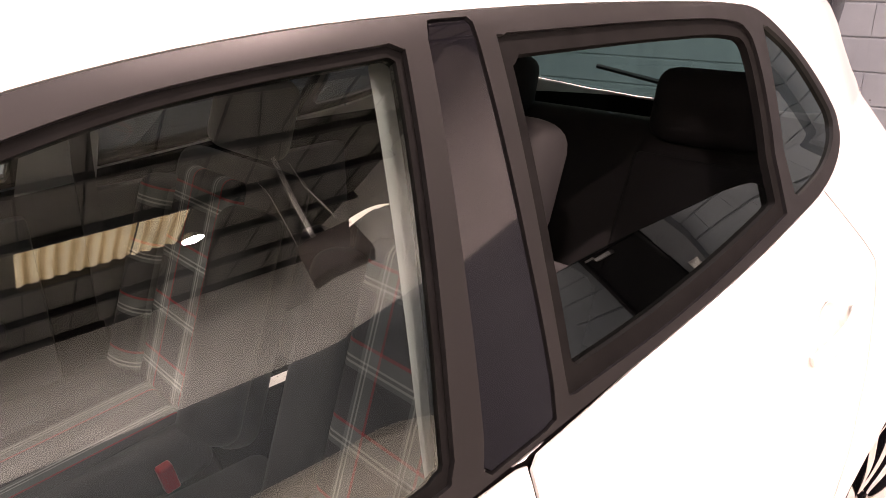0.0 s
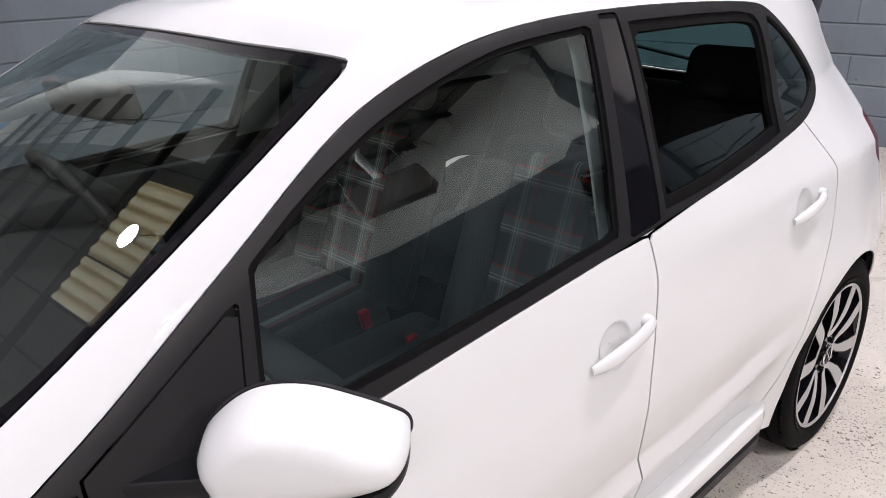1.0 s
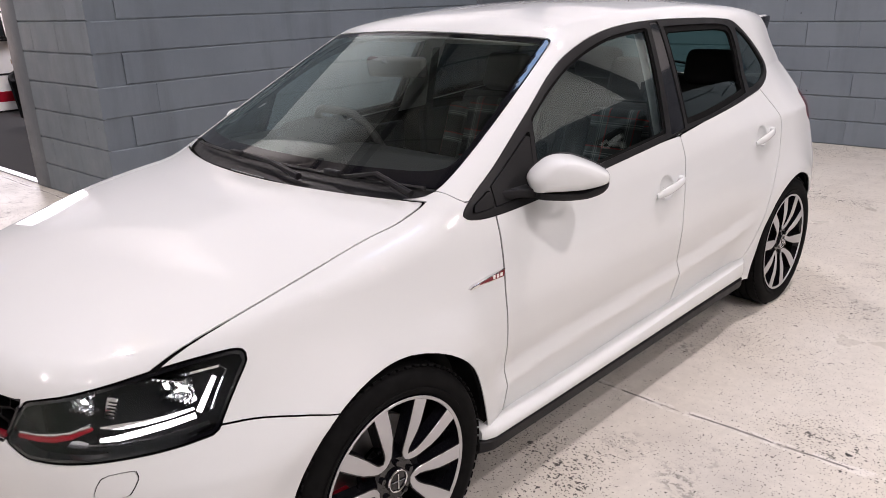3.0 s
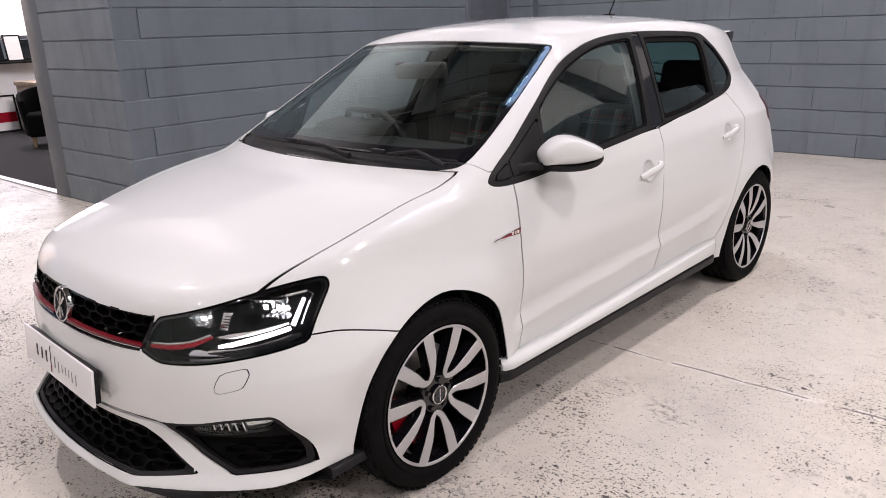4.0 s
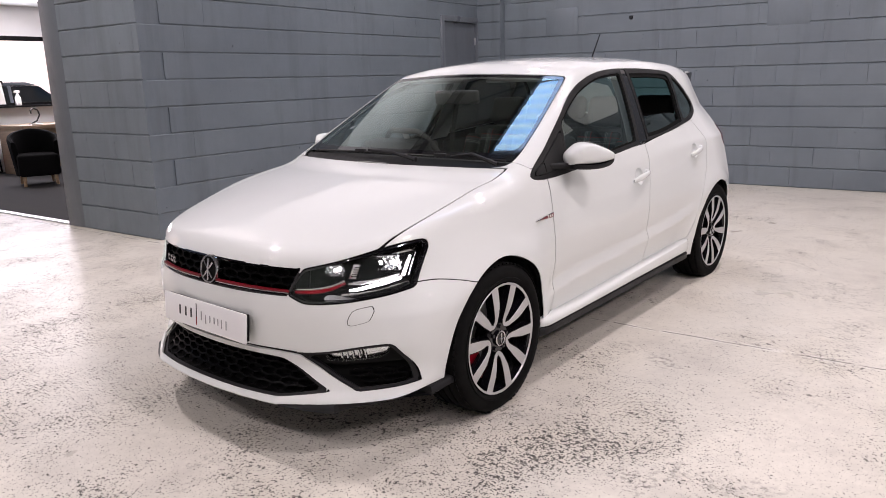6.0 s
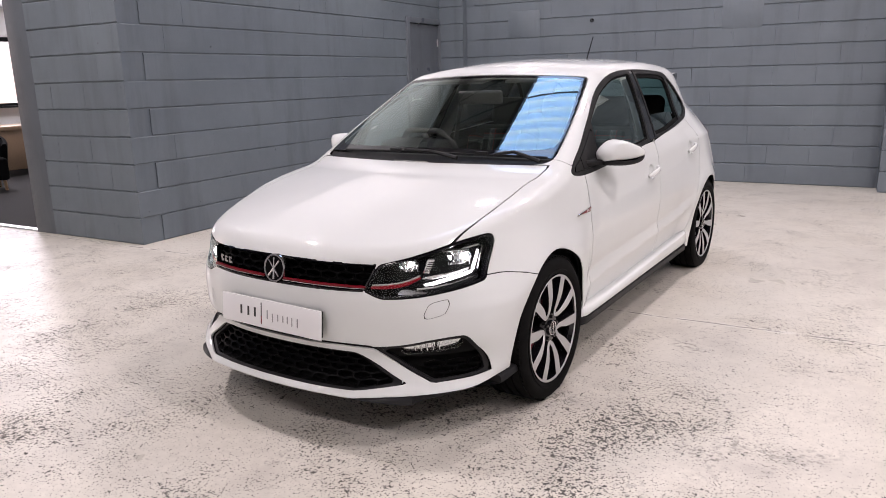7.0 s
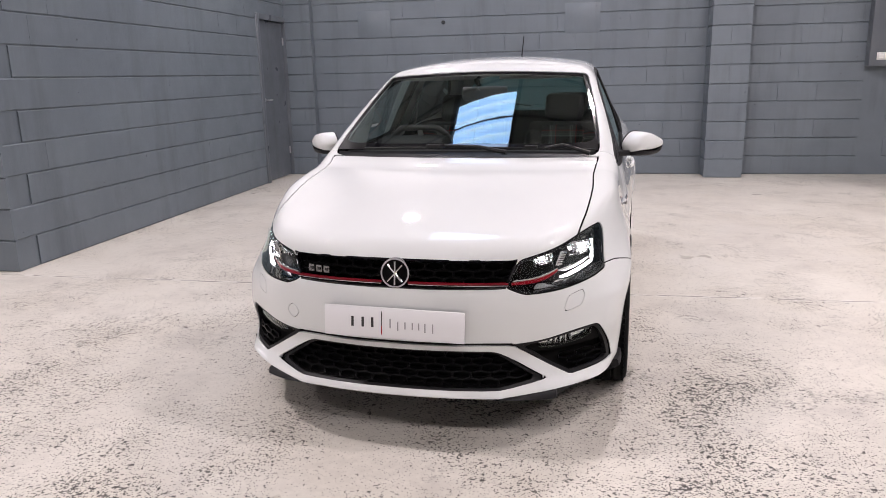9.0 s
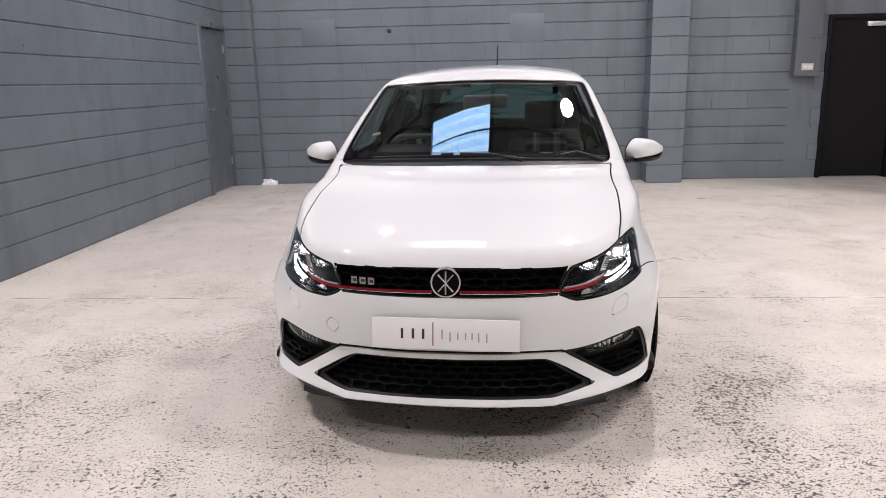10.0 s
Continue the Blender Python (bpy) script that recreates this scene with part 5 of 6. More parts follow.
# round emblem as plain shapes
emblem = part("emblem", moved(spin([(0.001, 0.0), (0.044, 0.001), (0.0475, 0.006), (0.053, 0.006), (0.0555, 0.0), (0.0555, -0.02)], 56, "y"), Matrix.Translation((0, -0.775, 0.636)) @ Matrix.Rotation(math.pi, 4, "Z") @ Matrix.Rotation(radians(9), 4, "X")), EMBLEM_CHROME, car, "round chrome emblem")
part("emblem_ground", moved(spin([(0.001, 0.0042), (0.0455, 0.0045)], 48, "y"), Matrix.Translation((0, -0.775, 0.636)) @ Matrix.Rotation(math.pi, 4, "Z") @ Matrix.Rotation(radians(9), 4, "X")), GRILLE_BLACK, emblem)
for a0, b0, a1, b1 in ((-0.027, 0.030, 0.027, -0.030), (0.027, 0.030, -0.027, -0.030), (0.0, 0.041, 0.0, -0.041)):
    part("emblem_mark", tube([(a0, -0.781 + 0.15 * b0, 0.636 + b0), (a1, -0.781 + 0.15 * b1, 0.636 + b1)], 0.0042, 8), EMBLEM_CHROME, emblem)
# chrome badge letters as plain bars
for i in range(3):
    x = -0.35 + 0.033 * i
    part("badge_bar", ribbon([(x, nose_y(x, 0.63) - 0.002, 0.631), (x + 0.024, nose_y(x + 0.024, 0.63) - 0.002, 0.631)], 0.026, 0.006), BADGE, grille, "chrome badge bar")
    part("badge_gap", ribbon([(x + 0.007, nose_y(x, 0.63) - 0.005, 0.631), (x + 0.019, nose_y(x + 0.019, 0.63) - 0.005, 0.631)], 0.009, 0.006), GLOSS_BLACK, grille)

# ---- lower grille, fog lamps
sheet("lower_back", *lower_skin, VOID, bumper_part, "", 0.055, 0)
part("lower_mesh", honeycomb(lambda a, b: inside(LOWER, a, b) + 0.002, 0.066, 0.03, 0.0035, 0.02, 0.72), GRILLE_BLACK, bumper_part, "black honeycomb lower grille")
sheet("lower_edge", *pick(lower_skin, lambda x, y, z: -inside(LOWER, x, z) - 0.010), BLACK_PLASTIC, bumper_part, "", 0.012, 0.02)
for s in (1, -1):
    ring = pick(fog_skin[s], lambda x, y, z: -inside(FOG, s * x, z) - 0.011)
    fog_frame = sheet("fog_frame", *ring, BLACK_PLASTIC, bumper_part, "black fog lamp surround", 0.006, 0.02)
    sheet("fog_back", *fog_skin[s], VOID, bumper_part, "", 0.05, 0)
    part("fog_mesh", honeycomb(lambda a, b: np.maximum(inside(FOG, s * a, b) + 0.006, b - 0.325), 0.062, 0.026, 0.0035, 0.02, 0.75), GRILLE_BLACK, bumper_part, "black honeycomb insert")
    shelf = pick(fog_skin[s], lambda x, y, z: np.maximum(inside(FOG, s * x, z) + 0.004, 0.333 - z))
    GLASSY = loop((0.5, 0.346), (0.525, 0.382), (0.57, 0.395), (0.672, 0.408), (0.69, 0.395), (0.68, 0.358), (0.6, 0.343))
    sheet("fog_panel", *pick(shelf, lambda x, y, z: -inside(GLASSY, s * x, z)), VOID, fog_frame, "", 0.022, 0.01)
    lamp_bowl = pick(fog_skin[s], lambda x, y, z: inside(GLASSY, s * x, z))
    sheet("fog_reflector", *pick(lamp_bowl, lambda x, y, z: s * x - 0.612), REFLECTOR, fog_frame, "silver fog lamp reflector", 0.04, 0)
    sheet("fog_corner_reflector", *pick(lamp_bowl, lambda x, y, z: 0.618 - s * x), REFLECTOR, fog_frame, "", 0.037, 0)
    for i in range(5):
        x = s * (0.53 + 0.018 * i)
        part("fog_rib", tube([(x, nose_y(x, 0.35) + 0.042, 0.35), (x, nose_y(x, 0.385) + 0.042, 0.388)], 0.004, 6), REFLECTOR, fog_frame)
    sheet("fog_lens", *lamp_bowl, LENS, fog_frame, "clear fog lamp lens", 0.018, 0)

# ---- headlamps
for s in (1, -1):
    head = new("headlight")
    head.parent = car
    head["label"] = "lit headlight with clear lens and black bezel"
    v, t = lamps[s]
    sheet("lens", v, t, LENS, head, "clear lamp lens", 0.002, 0)
    sheet("lens_rim", *pick((v, t), lambda x, y, z: -inside(LAMP_EDGE, lamp_u(s * x, y), z) - 0.009), GLOSS_BLACK, head, "", 0.004, 0.03)
    sheet("bezel", v, t, LAMP_BEZEL, head, "dark bezel inside the lamp", 0.07, 0)
    P = lambda u, z, sink: lamp_point(s, u, z, sink)
    # light strip: a thick bar along the lower edge, and a slanted one up the outer edge
    low = [P(u, z, 0.022) for u, z in ((0.535, 0.606), (0.58, 0.609), (0.64, 0.617), (0.70, 0.625), (0.755, 0.634))]
    part("light_strip", ribbon(low, [0.006, 0.011, 0.012, 0.0115, 0.010], 0.006), DRL, head, "glowing white light strip")
    up = [P(u, z, 0.024) for u, z in ((0.762, 0.640), (0.776, 0.668), (0.792, 0.704))]
    part("light_strip", tube(up, [0.0062, 0.006, 0.0045], 8), DRL, head, "glowing white light strip")
    part("light_tray", ribbon([P(u, z, 0.034) for u, z in ((0.50, 0.596), (0.58, 0.592), (0.66, 0.597), (0.74, 0.610), (0.785, 0.620))], [0.010, 0.022, 0.024, 0.022, 0.012], 0.02), REFLECTOR, head, "silver tray under the light strip")
    part("light_shelf", ribbon([P(u, z, 0.036) for u, z in ((0.53, 0.628), (0.58, 0.629), (0.64, 0.633), (0.70, 0.640), (0.75, 0.648))], [0.004, 0.014, 0.012, 0.010, 0.006], 0.012), REFLECTOR, head, "silver shelf over the light strip")
    part("outer_blade", ribbon([P(u, z, 0.03) for u, z in ((0.79, 0.640), (0.803, 0.672), (0.818, 0.712), (0.80, 0.722), (0.72, 0.716))], 0.006, 0.004), REFLECTOR, head, "silver outer blade")
    FACET = loop((0.40, 0.575), (0.52, 0.576), (0.64, 0.584), (0.77, 0.60), (0.76, 0.612), (0.62, 0.598), (0.50, 0.594), (0.42, 0.594))
    sheet("lower_facet", *pick((v, t), lambda x, y, z: inside(FACET, lamp_u(s * x, y), z)), REFLECTOR, head, "dim silver lower reflector", 0.055, 0)
    part("red_blade", ribbon([P(u, z, 0.016) for u, z in ((0.292, 0.600), (0.36, 0.602), (0.41, 0.606), (0.46, 0.614), (0.518, 0.630))], [0.008, 0.012, 0.012, 0.011, 0.006], 0.006), RED, head, "thin red stripe")
    part("white_blade", ribbon([P(u, z, 0.014) for u, z in ((0.30, 0.6095), (0.36, 0.6115), (0.41, 0.616), (0.46, 0.6235), (0.516, 0.638))], 0.0045, 0.008), REFLECTOR, head, "thin silver line over the red stripe")
    # two clear, faceted projectors in open silver frames
    for u, z, w_, h_ in ((0.47, 0.674, 0.062, 0.042), (0.70, 0.692, 0.105, 0.056)):
        m = Matrix.Translation(P(u, z, 0.05)) @ Matrix.Rotation(radians(s * 20), 4, "Z") @ Matrix.Rotation(radians(-s * 6), 4, "Y")
        n_ = 1 if w_ < 0.07 else 2
        bowl = part("projector", moved(spin([(h_ * 0.62, -0.002), (h_ * 0.5, 0.008), (h_ * 0.3, 0.016), (0.001, 0.018)], 10, "y"), m @ Matrix.Diagonal((w_ / h_, 1, 0.85, 1))), REFLECTOR, head, "faceted silver projector", smooth=0)
        for a_ in (-1, 1):
            part("projector_frame", moved(box((a_ * w_ / 2 - 0.002, -0.02, -h_ / 2), (a_ * w_ / 2 + 0.002, 0.006, h_ / 2), 0.001), m), LENS, bowl)
        part("projector_frame", moved(box((-w_ / 2, -0.02, h_ / 2 - 0.003), (w_ / 2, 0.006, h_ / 2), 0.001), m), REFLECTOR, bowl)
        for q in range(n_):
            x_ = (q - (n_ - 1) / 2) * w_ / 2
            r_ = h_ * 0.42
            part("projector_glass", moved(spin([(r_, 0.006), (r_ * 0.95, -0.008), (r_ * 0.6, -0.018), (0.001, -0.021)], 8, "y"), m @ Matrix.Translation((x_, 0, 0))), LENS, bowl, smooth=0)
            part("bulb", moved(box((-r_ * 0.5, 0.002, -r_ * 0.3), (r_ * 0.5, 0.006, r_ * 0.3), 0.001), m @ Matrix.Translation((x_, 0, -h_ * 0.05))), BULB, bowl, "glowing bulb")
        for q in range(4 * n_ + 1):
            x_ = -w_ / 2 + q * w_ / (4 * n_)
            part("reflector_rib", moved(box((x_ - 0.0012, -0.012, h_ * 0.28), (x_ + 0.0012, 0.008, h_ / 2)), m), REFLECTOR, bowl)
            part("reflector_rib", moved(box((x_ - 0.0012, -0.012, -h_ / 2), (x_ + 0.0012, 0.008, -h_ * 0.32)), m), REFLECTOR, bowl)
    fin = prism([(-0.012, -0.026), (0.012, -0.026), (0.034, 0.026), (0.008, 0.026)], -0.004, 0.004, "y", 0.001)
    fin_m = Matrix.Translation(P(0.55, 0.668, 0.034)) @ Matrix.Rotation(radians(s * 28), 4, "Z") @ Matrix.Diagonal((s, 1, 1, 1))
    fin_part = part("silver_fin", moved(fin, fin_m), REFLECTOR, head, "slanted silver fin")
    for q in range(5):
        part("fin_groove", moved(box((-0.004 + 0.004 * q, -0.0055, -0.018 + 0.008 * q), (0.02 + 0.004 * q, -0.004, -0.0155 + 0.008 * q)), fin_m), LAMP_BEZEL, fin_part)

# ---- plate with plain bars in place of its lettering
plate = part("number_plate", box((-0.26, -0.004, -0.0555), (0.26, 0.004, 0.0555), 0.0025), PLATE, car, "white show plate with dark lettering bars", pose(0, -0.82, 0.462, -5, 0.45, 0))
for x0, x1, z0, z1, mat in ((-0.167, -0.137, -0.018, 0.018, PLATE_INK), (-0.128, -0.098, -0.018, 0.018, PLATE_INK), (-0.09, -0.064, -0.018, 0.018, PLATE_INK), (-0.044, -0.0405, -0.042, 0.042, PLATE_INK),
                            (-0.02, 0.0, -0.017, 0.017, PLATE_GREY), (0.008, 0.028, -0.025, 0.008, PLATE_GREY), (0.036, 0.054, -0.017, 0.008, PLATE_GREY), (0.062, 0.082, -0.017, 0.008, PLATE_GREY), (0.09, 0.1, -0.017, 0.008, PLATE_GREY), (0.108, 0.128, -0.025, 0.008, PLATE_GREY), (0.136, 0.156, -0.025, 0.008, PLATE_GREY)):
    c_, w_ = (x0 + x1) / 2, (0.009 if mat is PLATE_INK else 0.0045) / 2
    part("lettering_bar", box((c_ - min(w_, (x1 - x0) / 2), -0.0055, z0), (c_ + min(w_, (x1 - x0) / 2), -0.004, z1)), mat, plate)
part("lettering_bar", box((-0.044, -0.0056, -0.042), (-0.0405, -0.0041, -0.01)), RED, plate)
part("plate_holder", box((-0.25, 0.004, -0.05), (0.25, 0.022, 0.05), 0.003), BLACK_PLASTIC, plate, "black plate holder")

# ---- door mirrors
def mirror_shape(upper, grow=1.0):
    """The mirror housing: its cap, or the dark tray under it. Tall near its root, drawn out to a blunt end, flat at the back."""
    cap = loop((-0.106, -0.040, 1), (-0.116, -0.006), (-0.082, 0.028), (-0.045, 0.044), (0.005, 0.044), (0.06, 0.028), (0.108, 0.008), (0.118, -0.001), (0.119, -0.014), (0.110, -0.024), (0.06, -0.035), (0.0, -0.040), n=4)
    tray = loop((-0.10, -0.036, 1), (0.0, -0.038), (0.06, -0.033), (0.115, -0.016), (0.117, -0.026), (0.10, -0.043), (0.05, -0.057), (-0.02, -0.061), (-0.10, -0.056, 1), n=4)
    line = cap if upper else tray
    mid = line.mean(0)
    bm = bmesh.new()
    rings = []
    for i in range(13):
        u = i / 12
        k_ = (1 - (1 - u) ** 2.4) ** (1 / 3.0) if i else 0.0
        k_ = 0.34 + 0.66 * k_
        y = -0.070 + 0.107 * u ** 1.15
        rings.append([bm.verts.new(((mid[0] + (a_ - mid[0]) * k_) * grow, y * (1 if upper else 0.92), (mid[1] + (b_ - mid[1]) * k_) * grow)) for a_, b_ in line])
    n = len(line)
    for a, b in zip(rings, rings[1:]):
        for j in range(n):
            bm.faces.new((a[j], a[(j + 1) % n], b[(j + 1) % n], b[j]))
    bm.faces.new(rings[0][::-1])
    bm.faces.new(rings[-1])
    return bm


for s in (1, -1):
    flip = Matrix.Identity(4) if s > 0 else Matrix.Diagonal((-1, 1, 1, 1))
    mm = flip @ Matrix.Translation((0.844, 0.622, 0.972)) @ Matrix.Rotation(radians(50), 4, "Z") @ Matrix.Diagonal((0.95, 0.92, 1.1, 1))
    mirror = part("door_mirror", moved(mirror_shape(True), mm), PAINT, car, "white door mirror housing", smooth=60)
    part("mirror_base", moved(mirror_shape(False, 1.01), mm), BLACK_PLASTIC, mirror, "black underside", smooth=60)
    part("mirror_stalk", moved(prism([(0.72, 0.45), (0.728, 0.60), (0.79, 0.655), (0.85, 0.65), (0.80, 0.56)], 0.912, 0.936, "z", 0.006), flip), BLACK_PLASTIC, mirror, "black mirror stalk")
    edge_line = loop((-0.106, -0.040, 1), (-0.116, -0.006), (-0.082, 0.028), (-0.045, 0.044), (0.005, 0.044), (0.06, 0.028), (0.108, 0.008), (0.118, -0.001), (0.119, -0.014), (0.110, -0.024), (0.06, -0.035), (0.0, -0.040), n=4)
    part("mirror_rim", moved(tube([(a_, 0.039, b_) for a_, b_ in edge_line], 0.0032, 6, True), mm), BLACK_PLASTIC, mirror, "black mirror rim")
    part("mirror_glass", moved(moved(spin([(0.001, 0.0), (0.05, 0.0)], 32, "y"), Matrix.Diagonal((1.75, 1, 0.62, 1))), mm @ Matrix.Translation((0, 0.0385, 0.0))), CHROME, mirror, "mirror glass")

# ---- door handles in their bowls
for s in (1, -1):
    for i, (y0, z0, y1, z1) in enumerate(((1.222, 0.772, 1.408, 0.797), (2.052, 0.828, 2.226, 0.856))):
        p = settle(skin, np.array([[0.78, y0 + (y1 - y0) * k_, z0 + (z1 - z0) * k_] for k_ in np.linspace(0, 1, 9)]))
        n = slope(skin, p)
        lift = [0.000, 0.012, 0.019, 0.022, 0.023, 0.022, 0.019, 0.013, 0.002]
        pts = [Vector((s * (q[0] + e * m_[0]), q[1] + e * m_[1], q[2] + e * m_[2])) for q, m_, e in zip(p, n, lift)]
        bar = tube(pts, [0.009, 0.0135, 0.0155, 0.016, 0.0155, 0.015, 0.015, 0.015, 0.012], 14)
        for v in bar.verts:
            v.co.x = s * (abs(v.co.x) - 0.35 * (abs(v.co.x) - abs(pts[4].x)))
        part("door_handle", bar, PAINT, doors[s, i], "white pull handle", smooth=60)
        c = settle(skin, np.array([[0.78, *DISH[i]]]))
        nn = slope(skin, c)[0]
        c = c[0]
        bowl_m = Matrix.Translation((s * c[0], c[1], c[2])) @ (Matrix.Identity(4) if s > 0 else Matrix.Diagonal((-1, 1, 1, 1))) @ Vector(nn).to_track_quat("X", "Z").to_matrix().to_4x4()
        part("handle_bowl", moved(moved(spin([(0.047, 0.0012), (0.0435, 0.0012), (0.041, -0.003), (0.036, -0.009), (0.024, -0.014), (0.001, -0.0155)], 40), Matrix.Diagonal((1, 1.1, 1.0, 1))), bowl_m), PAINT, doors[s, i], smooth=60)
        part("handle_base", moved(moved(spin([(0.001, 0.014), (0.010, 0.013), (0.013, 0.008), (0.0145, -0.004)], 20), Matrix.Diagonal((1, 1.2, 1.0, 1))), bowl_m @ Matrix.Translation((0, 0.098, 0.012))), PAINT, doors[s, i], smooth=60)

# ---- wing badge
for s in (1, -1):
    f = Matrix.Identity(4) if s > 0 else Matrix.Diagonal((-1, 1, 1, 1))
    badge = part("wing_badge", moved(prism([(0.286, 0.714), (0.30, 0.722), (0.427, 0.738), (0.425, 0.714)], 0.768, 0.782, "x", 0.002), f), CHROME, car, "chrome and red wedge badge on the wing")
    part("badge_field", moved(prism([(0.32, 0.7195), (0.332, 0.7235), (0.423, 0.7345), (0.421, 0.7165)], 0.770, 0.7835, "x"), f), RED_DARK, badge, "dark red badge field")
    for i in range(3):
        part("badge_bar", moved(box((0.770, 0.372 + 0.015 * i, 0.7205), (0.785, 0.382 + 0.015 * i, 0.731)), f), CHROME, badge)

# ---- wipers, aerial, spoiler, tail lamps
def glass_pt(x, y, lift):
    p = settle(skin, np.array([[x, y, 0.95]]), 12)
    q = p + slope(skin, p) * lift
    return Vector(q[0])


for a0, a1, pivot in ((-0.47, 0.26, (-0.1, 0.135)), (0.06, 0.63, (0.52, 0.20))):
    xs = np.linspace(a0, a1, 12)
    wiper = part("wiper", tube([glass_pt(x, 0.178 + 0.27 * x * x, 0.016) for x in xs], 0.006, 6), BLACK_PLASTIC, car, "black windscreen wiper")
    x_m = (a0 + a1) / 2
    part("wiper_arm", tube([glass_pt(a1 - 0.02, 0.140 + 0.27 * a1 * a1, 0.014), glass_pt(a1 - 0.15, 0.150 + 0.27 * a1 * a1, 0.03), glass_pt(x_m + 0.06, 0.172 + 0.27 * x_m * x_m, 0.03)], [0.011, 0.008, 0.007], 8), BLACK_PLASTIC, wiper)
    part("wiper_clip", moved(box((-0.03, -0.009, -0.007), (0.03, 0.009, 0.009), 0.003), Matrix.Translation(glass_pt(x_m, 0.176 + 0.27 * x_m * x_m, 0.024))), BLACK_PLASTIC, wiper)
aerial = part("aerial", tube([(0, 2.262, 1.425), (0, 2.37, 1.575)], [0.0042, 0.0028], 8), RUBBER, car, "thin black roof aerial")
part("aerial_foot", box((-0.022, 2.21, 1.395), (0.022, 2.30, 1.425), 0.012), RUBBER, aerial)
spoiler = part("spoiler", box((-0.44, 2.74, 1.296), (0.44, 2.88, 1.316), 0.009), PAINT, car, "white roof spoiler with black ends")
for s in (1, -1):
    f = Matrix.Identity(4) if s > 0 else Matrix.Diagonal((-1, 1, 1, 1))
    part("spoiler_end", moved(prism([(2.70, 1.285), (2.76, 1.306), (2.88, 1.312), (2.88, 1.285), (2.845, 1.205), (2.82, 1.215)], 0.41, 0.455, "x", 0.006), f), GLOSS_BLACK, spoiler, "gloss black spoiler end")

# ---------------------------------------------------------------- inside the car
dash = part("dashboard", prism([(0.16, 0.80), (0.30, 0.905), (0.45, 0.935), (0.62, 0.945), (0.76, 0.925), (0.82, 0.87), (0.80, 0.72), (0.84, 0.60), (0.78, 0.45), (0.30, 0.40)], -0.66, 0.66, "x", 0.02), TRIM, car, "dark grey moulded dashboard", smooth=50)
part("instrument_hood", moved(prism([(0.56, 0.93), (0.62, 0.985), (0.74, 0.995), (0.83, 0.985), (0.82, 0.92)], -0.19, 0.19, "x", 0.02), Matrix.Translation((-0.36, 0, 0))), TRIM, dash, smooth=50)
for i in range(20):
    part("vent_slot", box((-0.25 + 0.025 * i, 0.30, 0.918), (-0.237 + 0.025 * i, 0.335, 0.926)), VOID, dash)
part("centre_stack", box((-0.12, 0.78, 0.50), (0.12, 0.84, 0.90), 0.015), GLOSS_BLACK, dash, "gloss black centre stack")
for x in (-0.08, 0.08):
    part("air_vent", moved(spin([(0.001, 0.0), (0.035, 0.002), (0.042, 0.01), (0.045, 0.0)], 24, "y"), Matrix.Translation((x, 0.842, 0.86))), CHROME, dash)
part("console", box((-0.11, 0.80, 0.22), (0.11, 1.60, 0.45), 0.03), TRIM, car, "dark centre console")
gear = part("gear_lever", tube([(0.0, 1.0, 0.44), (0.0, 1.01, 0.56)], 0.009, 8), CHROME, car)
part("gear_knob", moved(spin([(0.001, 0.05), (0.022, 0.045), (0.026, 0.02), (0.018, 0.0), (0.001, -0.005)], 16, "z"), Matrix.Translation((0, 1.01, 0.56))), TRIM, gear)

wheel_m = Matrix.Translation((-0.335, 0.80, 0.90)) @ Matrix.Rotation(radians(-62), 4, "X")
ring = [(0.182 * math.cos(2 * math.pi * i / 40), 0.182 * math.sin(2 * math.pi * i / 40) if math.sin(2 * math.pi * i / 40) > -0.85 else -0.155, 0) for i in range(40)]
steer = part("steering_wheel", moved(tube(ring, 0.0165, 10, True), wheel_m), LEATHER, car, "black leather steering wheel", smooth=60)
part("wheel_boss", moved(spin([(0.001, 0.03), (0.05, 0.025), (0.065, 0.0), (0.06, -0.04), (0.001, -0.05)], 24, "z"), wheel_m), TRIM, steer)
for a in (0, 180, 270):
    c, d = math.cos(radians(a)), math.sin(radians(a))
    part("wheel_spoke", moved(tube([(0.05 * c, 0.05 * d, 0), (0.175 * c, 0.165 * d, 0)], [0.02, 0.013], 8), wheel_m), SATIN, steer)
part("stalk", tube([(-0.36, 0.83, 0.88), (-0.50, 0.80, 0.90)], 0.008, 6), TRIM, steer)

rear_view = part("rear_view_mirror", moved(box((-0.12, -0.018, -0.035), (0.12, 0.018, 0.035), 0.014, 3), pose(0.03, 0.735, 1.215, 10, 0, 14)), LEATHER, car, "dark grey rear-view mirror", smooth=50)
part("mirror_stem", tube([(-0.01, 0.705, 1.238), (0.02, 0.728, 1.222)], 0.011, 8), LEATHER, rear_view)
part("mirror_face", moved(box((-0.11, 0.0185, -0.028), (0.11, 0.0195, 0.028)), pose(0.03, 0.735, 1.215, 10, 0, 14)), CHROME, rear_view)
for s in (1, -1):
    part("sun_visor", moved(box((-0.20, -0.07, -0.008), (0.20, 0.07, 0.008), 0.006), pose(s * 0.27, 1.0, 1.30, 8, 0, 0)), HEADLINER, car, "pale sun visor")
# thin grey patch just behind the glass, near its right edge
part("sticker", moved(box((-0.02, -0.014, 0), (0.02, 0.014, 0.001)), pose(-0.52, 0.52, 1.065, 28, -10, -12)), PLATE_GREY, car, "small grey patch on the windscreen")


def pad(sx, sy, sz, bevel=0.04):
    return box((-sx / 2, -sy / 2, -sz / 2), (sx / 2, sy / 2, sz / 2), bevel, 4)


